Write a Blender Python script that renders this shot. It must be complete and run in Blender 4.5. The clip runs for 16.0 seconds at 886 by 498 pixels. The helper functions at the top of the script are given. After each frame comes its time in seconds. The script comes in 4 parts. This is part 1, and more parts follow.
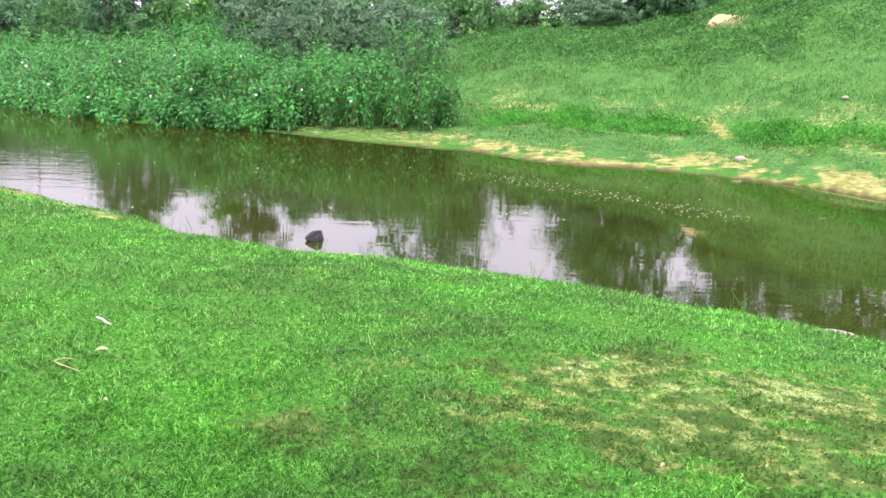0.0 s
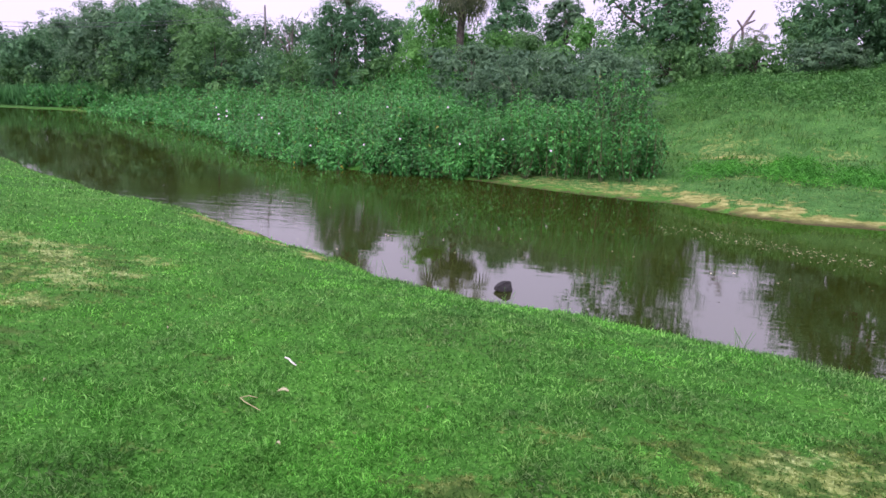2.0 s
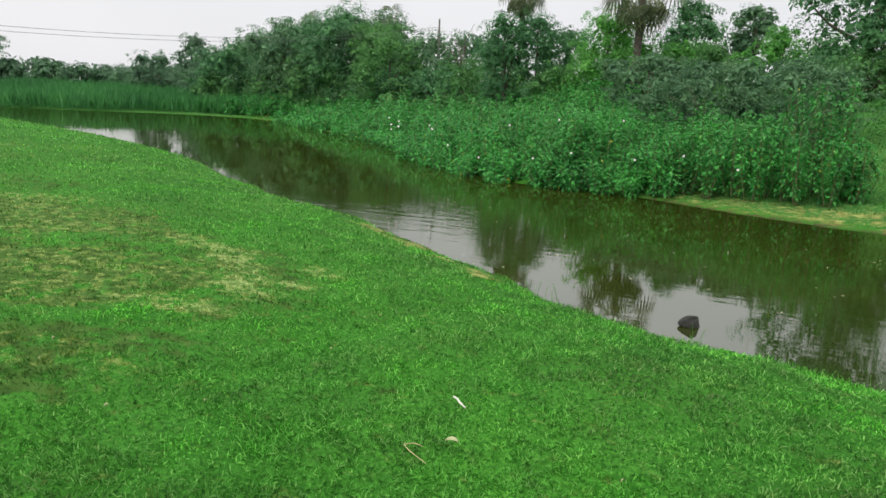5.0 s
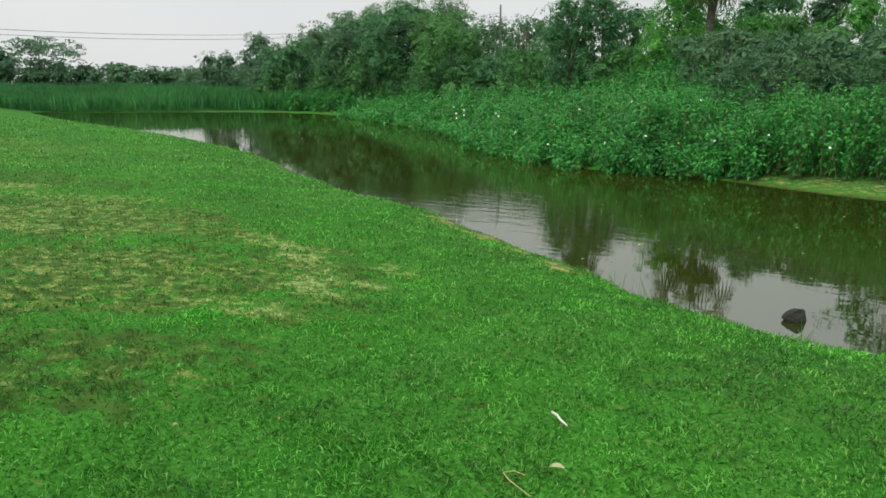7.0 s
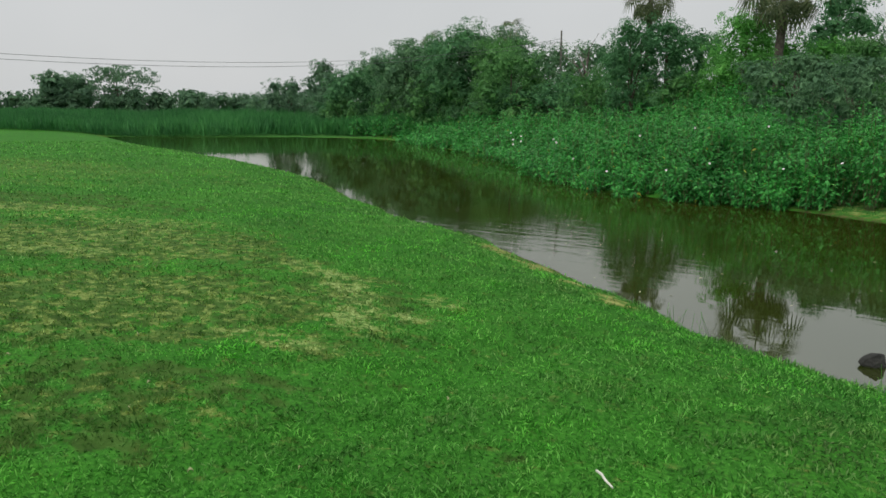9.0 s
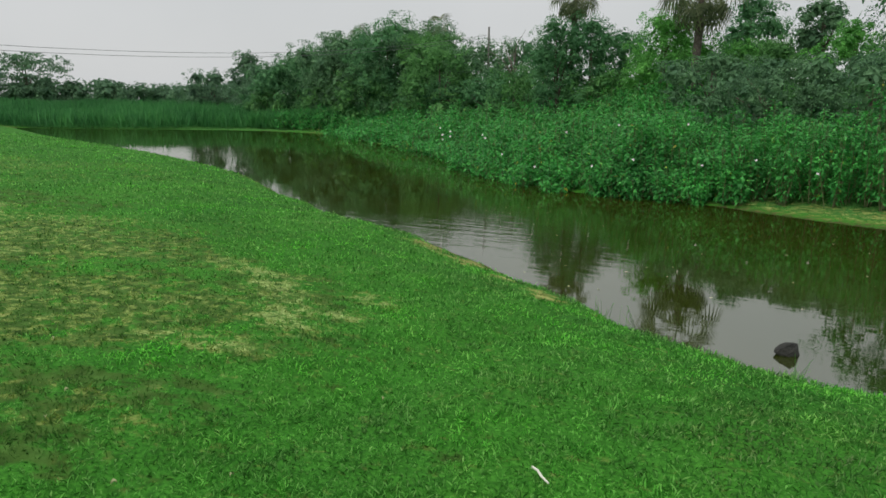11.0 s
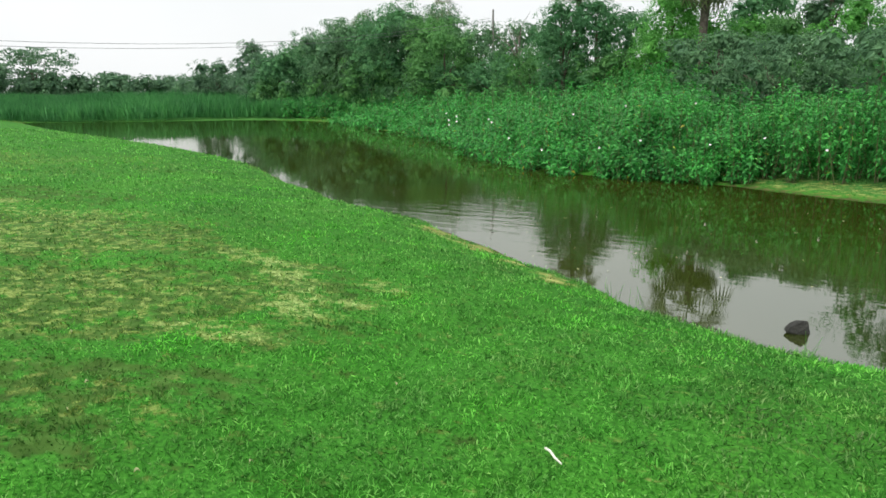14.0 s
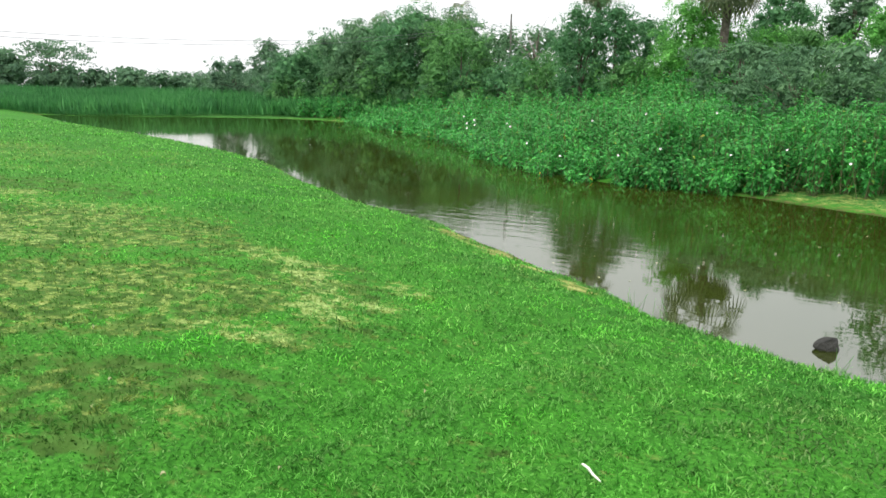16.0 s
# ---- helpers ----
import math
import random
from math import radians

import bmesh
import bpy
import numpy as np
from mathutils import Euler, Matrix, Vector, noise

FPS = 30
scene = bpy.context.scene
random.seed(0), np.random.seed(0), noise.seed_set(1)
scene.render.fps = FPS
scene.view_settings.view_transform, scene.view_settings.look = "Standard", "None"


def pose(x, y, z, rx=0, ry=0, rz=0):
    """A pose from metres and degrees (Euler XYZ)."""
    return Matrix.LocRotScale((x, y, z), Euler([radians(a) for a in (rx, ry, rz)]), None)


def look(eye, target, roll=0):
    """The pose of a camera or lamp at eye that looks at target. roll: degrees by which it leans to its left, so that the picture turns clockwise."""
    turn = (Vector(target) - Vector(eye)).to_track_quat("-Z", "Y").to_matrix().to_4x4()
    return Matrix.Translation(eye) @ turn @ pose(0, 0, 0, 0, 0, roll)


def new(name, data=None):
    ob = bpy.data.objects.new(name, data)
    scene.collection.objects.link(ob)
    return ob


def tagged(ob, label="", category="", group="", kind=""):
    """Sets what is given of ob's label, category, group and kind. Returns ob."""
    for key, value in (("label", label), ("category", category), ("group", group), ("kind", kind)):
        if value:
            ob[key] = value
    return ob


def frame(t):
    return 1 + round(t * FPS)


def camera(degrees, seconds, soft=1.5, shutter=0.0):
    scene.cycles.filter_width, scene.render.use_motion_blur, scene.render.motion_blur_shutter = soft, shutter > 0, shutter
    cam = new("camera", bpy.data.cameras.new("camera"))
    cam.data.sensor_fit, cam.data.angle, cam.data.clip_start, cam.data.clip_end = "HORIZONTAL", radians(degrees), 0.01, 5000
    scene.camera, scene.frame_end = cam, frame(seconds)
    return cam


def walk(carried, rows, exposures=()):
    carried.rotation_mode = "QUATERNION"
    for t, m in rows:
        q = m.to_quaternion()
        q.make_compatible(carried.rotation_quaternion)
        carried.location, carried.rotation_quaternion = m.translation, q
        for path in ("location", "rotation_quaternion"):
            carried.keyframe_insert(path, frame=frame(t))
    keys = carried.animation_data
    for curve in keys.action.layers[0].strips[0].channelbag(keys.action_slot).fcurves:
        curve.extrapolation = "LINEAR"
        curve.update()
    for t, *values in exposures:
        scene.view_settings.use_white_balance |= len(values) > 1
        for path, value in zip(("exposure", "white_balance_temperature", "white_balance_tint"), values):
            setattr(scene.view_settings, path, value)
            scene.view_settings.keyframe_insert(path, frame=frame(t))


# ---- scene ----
cam = camera(62.8, 16.0, soft=1.6)
PATH = [
    (0, (-0.053, 0.089, 2.263), (-0.028, 2.016, 1.727), 2.8),
    (0.5, (-0.058, 0.219, 2.252), (-0.344, 2.134, 1.752), 2.7),
    (1, (0.01, 0.26, 2.267), (-0.382, 2.155, 1.765), 3.1),
    (1.5, (0.023, 0.275, 2.275), (-0.4, 2.174, 1.809), 2.2),
    (2, (0.007, 0.294, 2.274), (-0.51, 2.177, 1.843), 1.9),
    (2.5, (-0.017, 0.286, 2.287), (-0.648, 2.137, 1.867), 0.9),
    (3, (-0.065, 0.329, 2.287), (-0.722, 2.17, 1.864), 1.8),
    (3.5, (-0.216, 0.425, 2.273), (-0.866, 2.27, 1.856), 1.0),
    (4, (-0.301, 0.495, 2.247), (-0.972, 2.315, 1.761), 1.4),
    (4.5, (-0.338, 0.602, 2.254), (-1.223, 2.343, 1.818), 1.5),
    (4.7, (-0.336, 0.672, 2.251), (-1.248, 2.404, 1.841), 2.1),
    (6.8, (-0.597, 1.004, 2.189), (-1.614, 2.666, 1.74), 0.0),
    (7, (-0.653, 1.052, 2.195), (-1.722, 2.684, 1.75), -0.1),
    (7.5, (-0.692, 1.194, 2.202), (-1.876, 2.758, 1.813), 0.6),
    (8, (-0.672, 1.287, 2.203), (-1.911, 2.813, 1.836), -1.1),
    (8.5, (-0.694, 1.322, 2.193), (-1.89, 2.877, 1.804), -1.1),
    (9, (-0.715, 1.322, 2.199), (-1.922, 2.871, 1.821), -0.1),
    (9.5, (-0.729, 1.346, 2.189), (-1.882, 2.925, 1.769), 0.6),
    (9.7, (-0.733, 1.348, 2.194), (-1.863, 2.942, 1.767), 0.7),
    (12, (-0.765, 1.314, 2.216), (-1.778, 2.998, 1.846), 0.4),
    (12.5, (-0.738, 1.307, 2.223), (-1.738, 2.992, 1.821), 0.2),
    (13, (-0.727, 1.31, 2.23), (-1.783, 2.962, 1.835), -0.9),
    (13.5, (-0.739, 1.311, 2.223), (-1.781, 2.967, 1.811), -0.9),
    (14, (-0.741, 1.301, 2.227), (-1.803, 2.94, 1.795), -0.8),
    (14.5, (-0.76, 1.306, 2.23), (-1.822, 2.942, 1.788), -0.7),
    (15, (-0.779, 1.305, 2.228), (-1.879, 2.918, 1.793), -0.2),
    (15.5, (-0.821, 1.305, 2.23), (-1.944, 2.902, 1.795), 0.2),
    (16, (-0.901, 1.309, 2.218), (-1.985, 2.935, 1.794), 0.7),
]
EXPOSURES = [
    (0.0, 1.42, 6180, 42), (0.5, 1.54, 5880, 66), (1.5, 1.35, 5880, 66), (2.0, 0.58, 5920, 52), (2.5, 0.38, 6120, 36), (3.5, 0.31, 6400, 20), (4.5, 0.36, 6500, 15), (7.0, 0.2, 6550, 8),
    (8.0, -0.1, 6520, 9), (9.0, -0.12, 6520, 9), (12.0, -0.1, 6520, 9), (13.0, 0.0, 6520, 9), (13.5, 0.25, 6520, 9), (14.0, 0.55, 6520, 9), (14.5, 0.82, 6520, 11), (16.0, 0.86, 6520, 11),
]
walk(cam, [(t, look(eye, target, roll)) for t, eye, target, roll in PATH], EXPOSURES)

# ---- world, sun, exposure ----
world = bpy.data.worlds.new("overcast_sky")
scene.world = world
world.use_nodes = True
wn, wl = world.node_tree.nodes, world.node_tree.links
wn.clear()
w_out = wn.new("ShaderNodeOutputWorld")
w_bg = wn.new("ShaderNodeBackground")
w_sky = wn.new("ShaderNodeTexSky")
w_sky.sky_type = "NISHITA"
w_sky.sun_disc = False
w_sky.sun_elevation = radians(55)
w_sky.sun_rotation = radians(200)
w_sky.dust_density = 4.0
w_scale = wn.new("ShaderNodeMixRGB")
w_scale.blend_type = "MULTIPLY"
w_scale.inputs[0].default_value = 1.0
w_scale.inputs[2].default_value = (0.1, 0.1, 0.1, 1)
w_mix = wn.new("ShaderNodeMixRGB")
w_mix.inputs[0].default_value = 0.9
w_noise = wn.new("ShaderNodeTexNoise")
w_noise.inputs["Scale"].default_value = 2.2
w_noise.inputs["Detail"].default_value = 4
w_ramp = wn.new("ShaderNodeValToRGB")
w_ramp.color_ramp.elements[0].position, w_ramp.color_ramp.elements[0].color = 0.3, (0.70, 0.72, 0.73, 1)
w_ramp.color_ramp.elements[1].position, w_ramp.color_ramp.elements[1].color = 0.7, (0.80, 0.81, 0.82, 1)
w_coord = wn.new("ShaderNodeTexCoord")
wl.new(w_coord.outputs["Generated"], w_noise.inputs["Vector"])
wl.new(w_noise.outputs["Fac"], w_ramp.inputs["Fac"])
wl.new(w_sky.outputs[0], w_scale.inputs[1])
wl.new(w_scale.outputs[0], w_mix.inputs[1])
wl.new(w_ramp.outputs[0], w_mix.inputs[2])
wl.new(w_mix.outputs[0], w_bg.inputs["Color"])
w_bg.inputs["Strength"].default_value = 0.94
wl.new(w_bg.outputs[0], w_out.inputs[0])

sun_data = bpy.data.lights.new("sun", "SUN")
sun_data.energy, sun_data.angle, sun_data.color = 2.3, radians(55), (1.0, 0.97, 0.9)
sun = new("sun", sun_data)
sun.matrix_world = look((0, 0, 60), (10, 28, 0))

# ---- helpers of this scene ----
rng = np.random.default_rng(7)


def smooth(a, b, v):
    t = np.clip((v - a) / (b - a), 0, 1)
    return t * t * (3 - 2 * t)


LATTICE = np.random.default_rng(3).random((256, 256))


def vnoise(x, y, size, shift=0.0):
    """Smooth value noise, 0 to 1, with bumps of the given size in metres."""
    u, v = np.asarray(x) / size + 31.7 + shift, np.asarray(y) / size + 57.3 + 1.7 * shift
    i, j = np.floor(u).astype(int), np.floor(v).astype(int)
    a, b = u - i, v - j
    a, b = a * a * (3 - 2 * a), b * b * (3 - 2 * b)
    g = lambda p, q: LATTICE[p % 256, q % 256]
    return (g(i, j) * (1 - a) + g(i + 1, j) * a) * (1 - b) + (g(i, j + 1) * (1 - a) + g(i + 1, j + 1) * a) * b


def curve_through(points, x):
    """A smooth line through a few control points (cubic Hermite)."""
    px, py = np.array(points, float).T
    m = np.gradient(py, px)
    x = np.asarray(x, float)
    k = np.clip(np.searchsorted(px, x) - 1, 0, len(px) - 2)
    h = px[k + 1] - px[k]
    t = np.clip((x - px[k]) / h, 0, 1)
    y = (2 * t**3 - 3 * t**2 + 1) * py[k] + (t**3 - 2 * t**2 + t) * h * m[k] + (3 * t**2 - 2 * t**3) * py[k + 1] + (t**3 - t**2) * h * m[k + 1]
    return y + np.where(x < px[0], (x - px[0]) * m[0], 0) + np.where(x > px[-1], (x - px[-1]) * m[-1], 0)


# The two shores of the channel, as y over x.
NEAR = [(-120, 57), (-70, 36), (-40, 24.6), (-28.7, 20.9), (-22.5, 18.8), (-17.9, 16.8), (-12.9, 13.75), (-9.6, 12.05), (-8.0, 11.4), (-6.9, 10.9), (-5.5, 10.0), (-4.8, 9.5), (-4.1, 9.05), (-3.5, 8.72), (-2.9, 8.25), (-2.3, 8.02), (-1.4, 7.78), (0.44, 7.27), (2.3, 6.6), (3.8, 5.8), (9, 3.2), (25, -6), (80, -40)]
FARS = [(-120, 31), (-70, 33), (-57, 33.8), (-50, 38.6), (-45.4, 41.2), (-37.7, 42.0), (-27.3, 35.0), (-21.3, 30.7), (-16.7, 26.6), (-11.3, 21.2), (-9, 19.6), (-7, 18.9), (-5.2, 18.9), (-3.0, 17.9), (-1.0, 16.95), (0.9, 16.4), (2.6, 15.25), (5.0, 14.75), (6.9, 13.9), (8.2, 12.6), (14, 9.5), (25, 3), (80, -28)]


def shore_near(x):
    return curve_through(NEAR, x)


def shore_far(x):
    return curve_through(FARS, x)


def dist_near(x, y):
    s = (shore_near(x + 0.05) - shore_near(x - 0.05)) / 0.1
    return (shore_near(x) - y) / np.sqrt(1 + s * s) + 0.16 * (vnoise(x, y, 0.9) - 0.5) + 0.08 * (vnoise(x, y, 0.25, 5) - 0.5)


def dist_far(x, y):
    s = (shore_far(x + 3.5) - shore_far(x - 3.5)) / 7.0
    return (y - shore_far(x)) / np.sqrt(1 + s * s) + 0.35 * (vnoise(x, y, 1.3, 2) - 0.5) + 0.14 * (vnoise(x, y, 0.35, 7) - 0.5)


def height(x, y):
    """Height of the ground over the water."""
    x, y = np.asarray(x, float), np.asarray(y, float)
    dn, df = dist_near(x, y), dist_far(x, y)
    zn = np.interp(dn, [-3, -1, 0, 0.12, 0.3, 1, 2, 3, 4, 7, 20, 60, 400], [-0.6, -0.3, 0, 0.05, 0.11, 0.30, 0.48, 0.59, 0.655, 0.74, 0.86, 0.92, 1.0])
    zf = np.interp(df, [-3, -1, 0, 0.3, 1, 2, 4, 6, 9.5, 12, 15, 18, 60, 500], [-0.6, -0.25, 0, 0.06, 0.14, 0.25, 0.55, 1.1, 2.45, 2.9, 3.25, 3.4, 3.6, 3.6])
    bank = np.clip(1 + 0.042 * (x - 4), 0.78, 1.1) + 0.09 * np.clip(x - 7, 0, 5)
    bank = bank * (1 - 0.93 * smooth(-37, -48, x))
    zf = np.where(zf > 0, zf * bank, zf)
    rough = 0.03 * (vnoise(x, y, 0.7, 3) - 0.5) + 0.012 * (vnoise(x, y, 0.22, 9) - 0.5)
    rough_far = 0.2 * (vnoise(0.4 * x, y, 0.6, 4) - 0.5) + 0.05 * (vnoise(x, y, 0.35, 6) - 0.5) + 0.3 * (vnoise(x, y, 4.0, 8) - 0.5)
    zn = np.where(zn > 0, zn * (1 - 0.4 * smooth(-22, -60, x)), zn)
    zn = zn + rough * smooth(0.1, 0.8, dn)
    zf = zf + rough_far * smooth(0.3, 4, df)
    return np.maximum(zn, zf)


def ground_z(x, y):
    return float(height(np.array([x]), np.array([y]))[0])


def ellipses(x, y, rows, ragged=0.5):
    """The most of several soft-edged ellipses: centre, half axes, turn, weight."""
    out = np.zeros_like(x)
    wobble = ragged * (vnoise(x, y, 0.6, 13) + 0.6 * vnoise(x, y, 0.2, 15) - 0.8)
    for cx, cy, rx, ry, turn, k in rows:
        a = radians(turn)
        u, v = (x - cx) * math.cos(a) + (y - cy) * math.sin(a), -(x - cx) * math.sin(a) + (y - cy) * math.cos(a)
        out = np.maximum(out, k * smooth(1.25, 0.45, np.sqrt((u / rx) ** 2 + (v / ry) ** 2) + wobble))
    return out


def worn_amount(x, y):
    """Where the turf is thin, dull and olive brown between its tufts, 0 to 1."""
    x, y = np.asarray(x, float), np.asarray(y, float)
    zone = ellipses(x, y, ((-6.3, 4.2, 2.5, 1.35, 24, 1.0), (-9.6, 5.1, 3.6, 1.7, 22, 0.95), (-14.0, 6.3, 4.0, 1.5, 22, 0.8), (-4.5, 3.3, 1.3, 0.6, 28, 0.8), (-4.2, 2.75, 1.0, 0.4, 28, 0.75), (-5.0, 5.6, 1.5, 0.7, -30, 0.6),
                           (1.6, 3.3, 1.6, 0.95, 0, 0.95), (3.4, 3.4, 1.5, 1.0, 0, 0.9), (-0.6, 2.85, 0.6, 0.3, 10, 0.75), (0.1, 2.6, 0.7, 0.4, 0, 0.6), (-12.0, 1.8, 5.0, 2.4, 10, 0.7), (-24, 9, 8, 3, 22, 0.5)))
    return zone * (dist_near(x, y) > 0)


def dry_amount(x, y):
    """How far the turf is bleached to straw, 0 to 1."""
    x, y = np.asarray(x, float), np.asarray(y, float)
    dn = dist_near(x, y)
    zone = ellipses(x, y, ((-6.3, 4.2, 2.6, 1.4, 24, 0.56), (-9.4, 5.2, 3.4, 1.5, 22, 0.6), (-10.5, 6.4, 2.6, 0.5, 25, 0.62), (-12.6, 6.2, 2.2, 0.6, 24, 0.66), (-16.5, 8.0, 3.0, 0.8, 24, 0.45),
                           (-5.9, 6.1, 0.9, 0.28, -12, 0.74), (-4.75, 5.35, 0.85, 0.36, -42, 0.76), (-4.25, 5.5, 0.3, 0.2, -40, 0.72), (-4.45, 6.1, 0.55, 0.2, -30, 0.8), (-3.4, 5.3, 0.25, 0.12, 0, 0.7), (-4.7, 4.3, 0.75, 0.3, 5, 0.72),
                           (-5.6, 4.9, 0.8, 0.3, 20, 0.62), (-8.6, 4.8, 1.0, 0.35, 25, 0.7), (-3.7, 3.35, 0.3, 0.2, 0, 0.55), (-4.5, 3.1, 0.9, 0.4, 28, 0.42), (-22.0, 8.5, 9.0, 4.0, 20, 0.5),
                           (0.9, 3.4, 1.0, 0.55, 12, 0.56), (1.9, 3.7, 1.0, 0.5, -8, 0.6), (1.5, 2.9, 1.0, 0.45, 0, 0.54), (2.9, 3.6, 1.3, 0.7, -15, 0.56), (-0.6, 2.9, 0.45, 0.2, 10, 0.6), (0.2, 3.1, 0.5, 0.25, 0, 0.62), (-0.4, 3.55, 0.3, 0.18, 10, 0.6)))
    out = zone * (dn > 0)
    # worn bleached cores
    for cx, cy, r0 in ((-4.5, 5.1, 0.25), (-5.3, 5.75, 0.2), (-5.95, 6.1, 0.2), (-4.25, 5.4, 0.15), (-4.3, 4.45, 0.15), (0.82, 3.84, 0.16), (1.3, 3.5, 0.16), (1.9, 3.6, 0.14)):
        out = np.maximum(out, smooth(1.2, 0.3, np.hypot((x - cx) / 1.7, y - cy) / r0 + 0.9 * (vnoise(x, y, 0.13, 12) - 0.5)))
    # far bank: straw-coloured patches on the slope
    df = dist_far(x, y)
    far = smooth(0.48, 0.72, 0.42 * vnoise(x, y * 1.8, 2.2, 21) + 0.33 * vnoise(x, y * 1.8, 0.8, 22) + 0.33 * vnoise(x, y, 0.3, 23)) * smooth(-1, 2, x) * smooth(1.5, 3, df) * smooth(9, 5.5, df)
    return np.clip(np.maximum(out, 0.7 * far), 0, 1)


def soil_amount(x, y):
    """Bare sandy soil, 0 to 1: the far strip by the water, the worn near edge, the trodden gap."""
    x, y = np.asarray(x, float), np.asarray(y, float)
    dn, df = dist_near(x, y), dist_far(x, y)
    n = 0.6 * vnoise(x, y, 0.7, 31) + 0.4 * vnoise(x, y, 0.22, 32)
    strip = smooth(-0.4, 0.1, df) * smooth(2.7, 0.9, df + 1.6 * (n - 0.5) - 0.5 * (vnoise(x, y, 2.6, 34) - 0.5)) * smooth(-3.0, 1.2, x) * smooth(0.42, 0.58, n + 0.45 * (vnoise(x, y, 0.2, 33) - 0.5))
    strip = np.maximum(strip, smooth(-0.3, 0, df) * smooth(0.22, 0.08, df + 0.25 * (n - 0.5)) * 0.45 * smooth(-7, -3, x))
    strip = np.maximum(strip, 0.34 * smooth(-0.3, 0, df) * smooth(1.9, 1.2, df) * smooth(-7.5, -5.5, x) * smooth(2, -1, x))
    edge = smooth(-0.5, 0, dn) * smooth(1.2, 0.5, dn + 0.9 * (n - 0.5)) * smooth(-8.5, -6.5, x) * smooth(-1.6, -3.0, x) * smooth(0.46, 0.72, n)
    edge = np.maximum(edge, smooth(-0.5, 0, dn) * smooth(0.12, 0.04, dn) * smooth(0.4, 0.6, n))
    gap = smooth(1.0, 0.3, np.hypot((x - 7.0) / 0.35, (y - 18.5) / 1.2) + 0.7 * (n - 0.5))
    gap = np.maximum(gap, 0.9 * smooth(1.0, 0.4, np.hypot((x - 2.1) / 1.0, (y - 20.7) / 0.3) + 0.8 * (n - 0.5)))
    gap = np.maximum(gap, smooth(1.0, 0.5, np.hypot((x + 29.5) / 0.8, (y - 40.3) / 0.5)))
    gap = np.maximum(gap, smooth(1.0, 0.6, np.hypot((x - 9.2) / 0.85, (y - 25.0) / 0.8) + 0.5 * (n - 0.5)))
    bed = np.where((dn < 0) & (df < 0), 1.0, 0.0)
    return np.clip(np.maximum.reduce([strip, edge, gap, bed]), 0, 1)


def mesh_np(name, verts, faces, material=None, attrs=None, smooth_shade=False):
    """A mesh from arrays: faces is (n, 3) or (n, 4)."""
    me = bpy.data.meshes.new(name)
    verts, faces = np.asarray(verts, np.float32), np.asarray(faces, np.int32)
    n, k = faces.shape
    me.vertices.add(len(verts))
    me.vertices.foreach_set("co", verts.ravel())
    me.loops.add(n * k)
    me.loops.foreach_set("vertex_index", faces.ravel())
    me.polygons.add(n)
    me.polygons.foreach_set("loop_start", np.arange(0, n * k, k, dtype=np.int32))
    me.polygons.foreach_set("use_smooth", np.full(n, smooth_shade))
    for key, values in (attrs or {}).items():
        me.attributes.new(key, "FLOAT", "POINT").data.foreach_set("value", np.asarray(values, np.float32))
    me.update(calc_edges=True)
    if material:
        me.materials.append(material)
    return me


def part(name, me, parent=None, label="", m=None):
    ob = new(name, me)
    if m is not None:
        ob.matrix_basis = m
    if parent is not None:
        ob.parent = parent
    if label:
        tagged(ob, label)
    return ob


def tube(points, radii, sides=7):
    """Vertices and quads of a bent tapered tube with a closed tip."""
    pts = np.array(points, float)
    radii = np.array(radii, float)
    d = np.gradient(pts, axis=0)
    d /= np.linalg.norm(d, axis=1)[:, None] + 1e-9
    ref = np.where(np.abs(d[:, 2:3]) > 0.9, [[1.0, 0, 0]], [[0, 0, 1.0]])
    u = np.cross(d, ref)
    u /= np.linalg.norm(u, axis=1)[:, None] + 1e-9
    v = np.cross(d, u)
    a = np.linspace(0, 2 * math.pi, sides, endpoint=False)
    ring = pts[:, None] + radii[:, None, None] * (u[:, None] * np.cos(a)[None, :, None] + v[:, None] * np.sin(a)[None, :, None])
    n = len(pts)
    i, j = np.meshgrid(np.arange(n - 1), np.arange(sides), indexing="ij")
    f = np.stack([i * sides + j, i * sides + (j + 1) % sides, (i + 1) * sides + (j + 1) % sides, (i + 1) * sides + j], -1).reshape(-1, 4)
    return ring.reshape(-1, 3), f


def joined(pieces):
    """Several (vertices, faces) as one."""
    vs, fs, at = [], [], 0
    for v, f in pieces:
        vs.append(v)
        fs.append(f + at)
        at += len(v)
    return np.concatenate(vs), np.concatenate(fs)


def leaf_cloud(centres, sizes, out, r, droop=0.25, narrow=0.45, spread=1.0):
    """A leaf of two triangles folded on the midrib at each centre, turned outwards with some scatter."""
    n = len(centres)
    nrm = out + spread * r.normal(0, 0.6, (n, 3)) + [0, 0, 0.45]
    nrm /= np.linalg.norm(nrm, axis=1)[:, None] + 1e-9
    along = r.normal(0, 1, (n, 3)) + 0.8 * out - [0, 0, droop * 2]
    along -= nrm * (along * nrm).sum(1)[:, None]
    along /= np.linalg.norm(along, axis=1)[:, None] + 1e-9
    side = np.cross(nrm, along)
    s = np.asarray(sizes)[:, None]
    base = centres - along * s * 0.5
    tip = centres + along * s * 0.5 - nrm * s * droop * 0.5
    w = narrow * 0.5
    mid = centres - along * s * 0.1
    left, right = mid + side * s * w + nrm * s * 0.07, mid - side * s * w + nrm * s * 0.07
    v = np.stack([base, left, tip, right], 1).reshape(-1, 3)
    k = np.arange(n)[:, None] * 4
    f = np.concatenate([k + [0, 2, 1], k + [0, 3, 2]], 1).reshape(-1, 3)
    return v, f


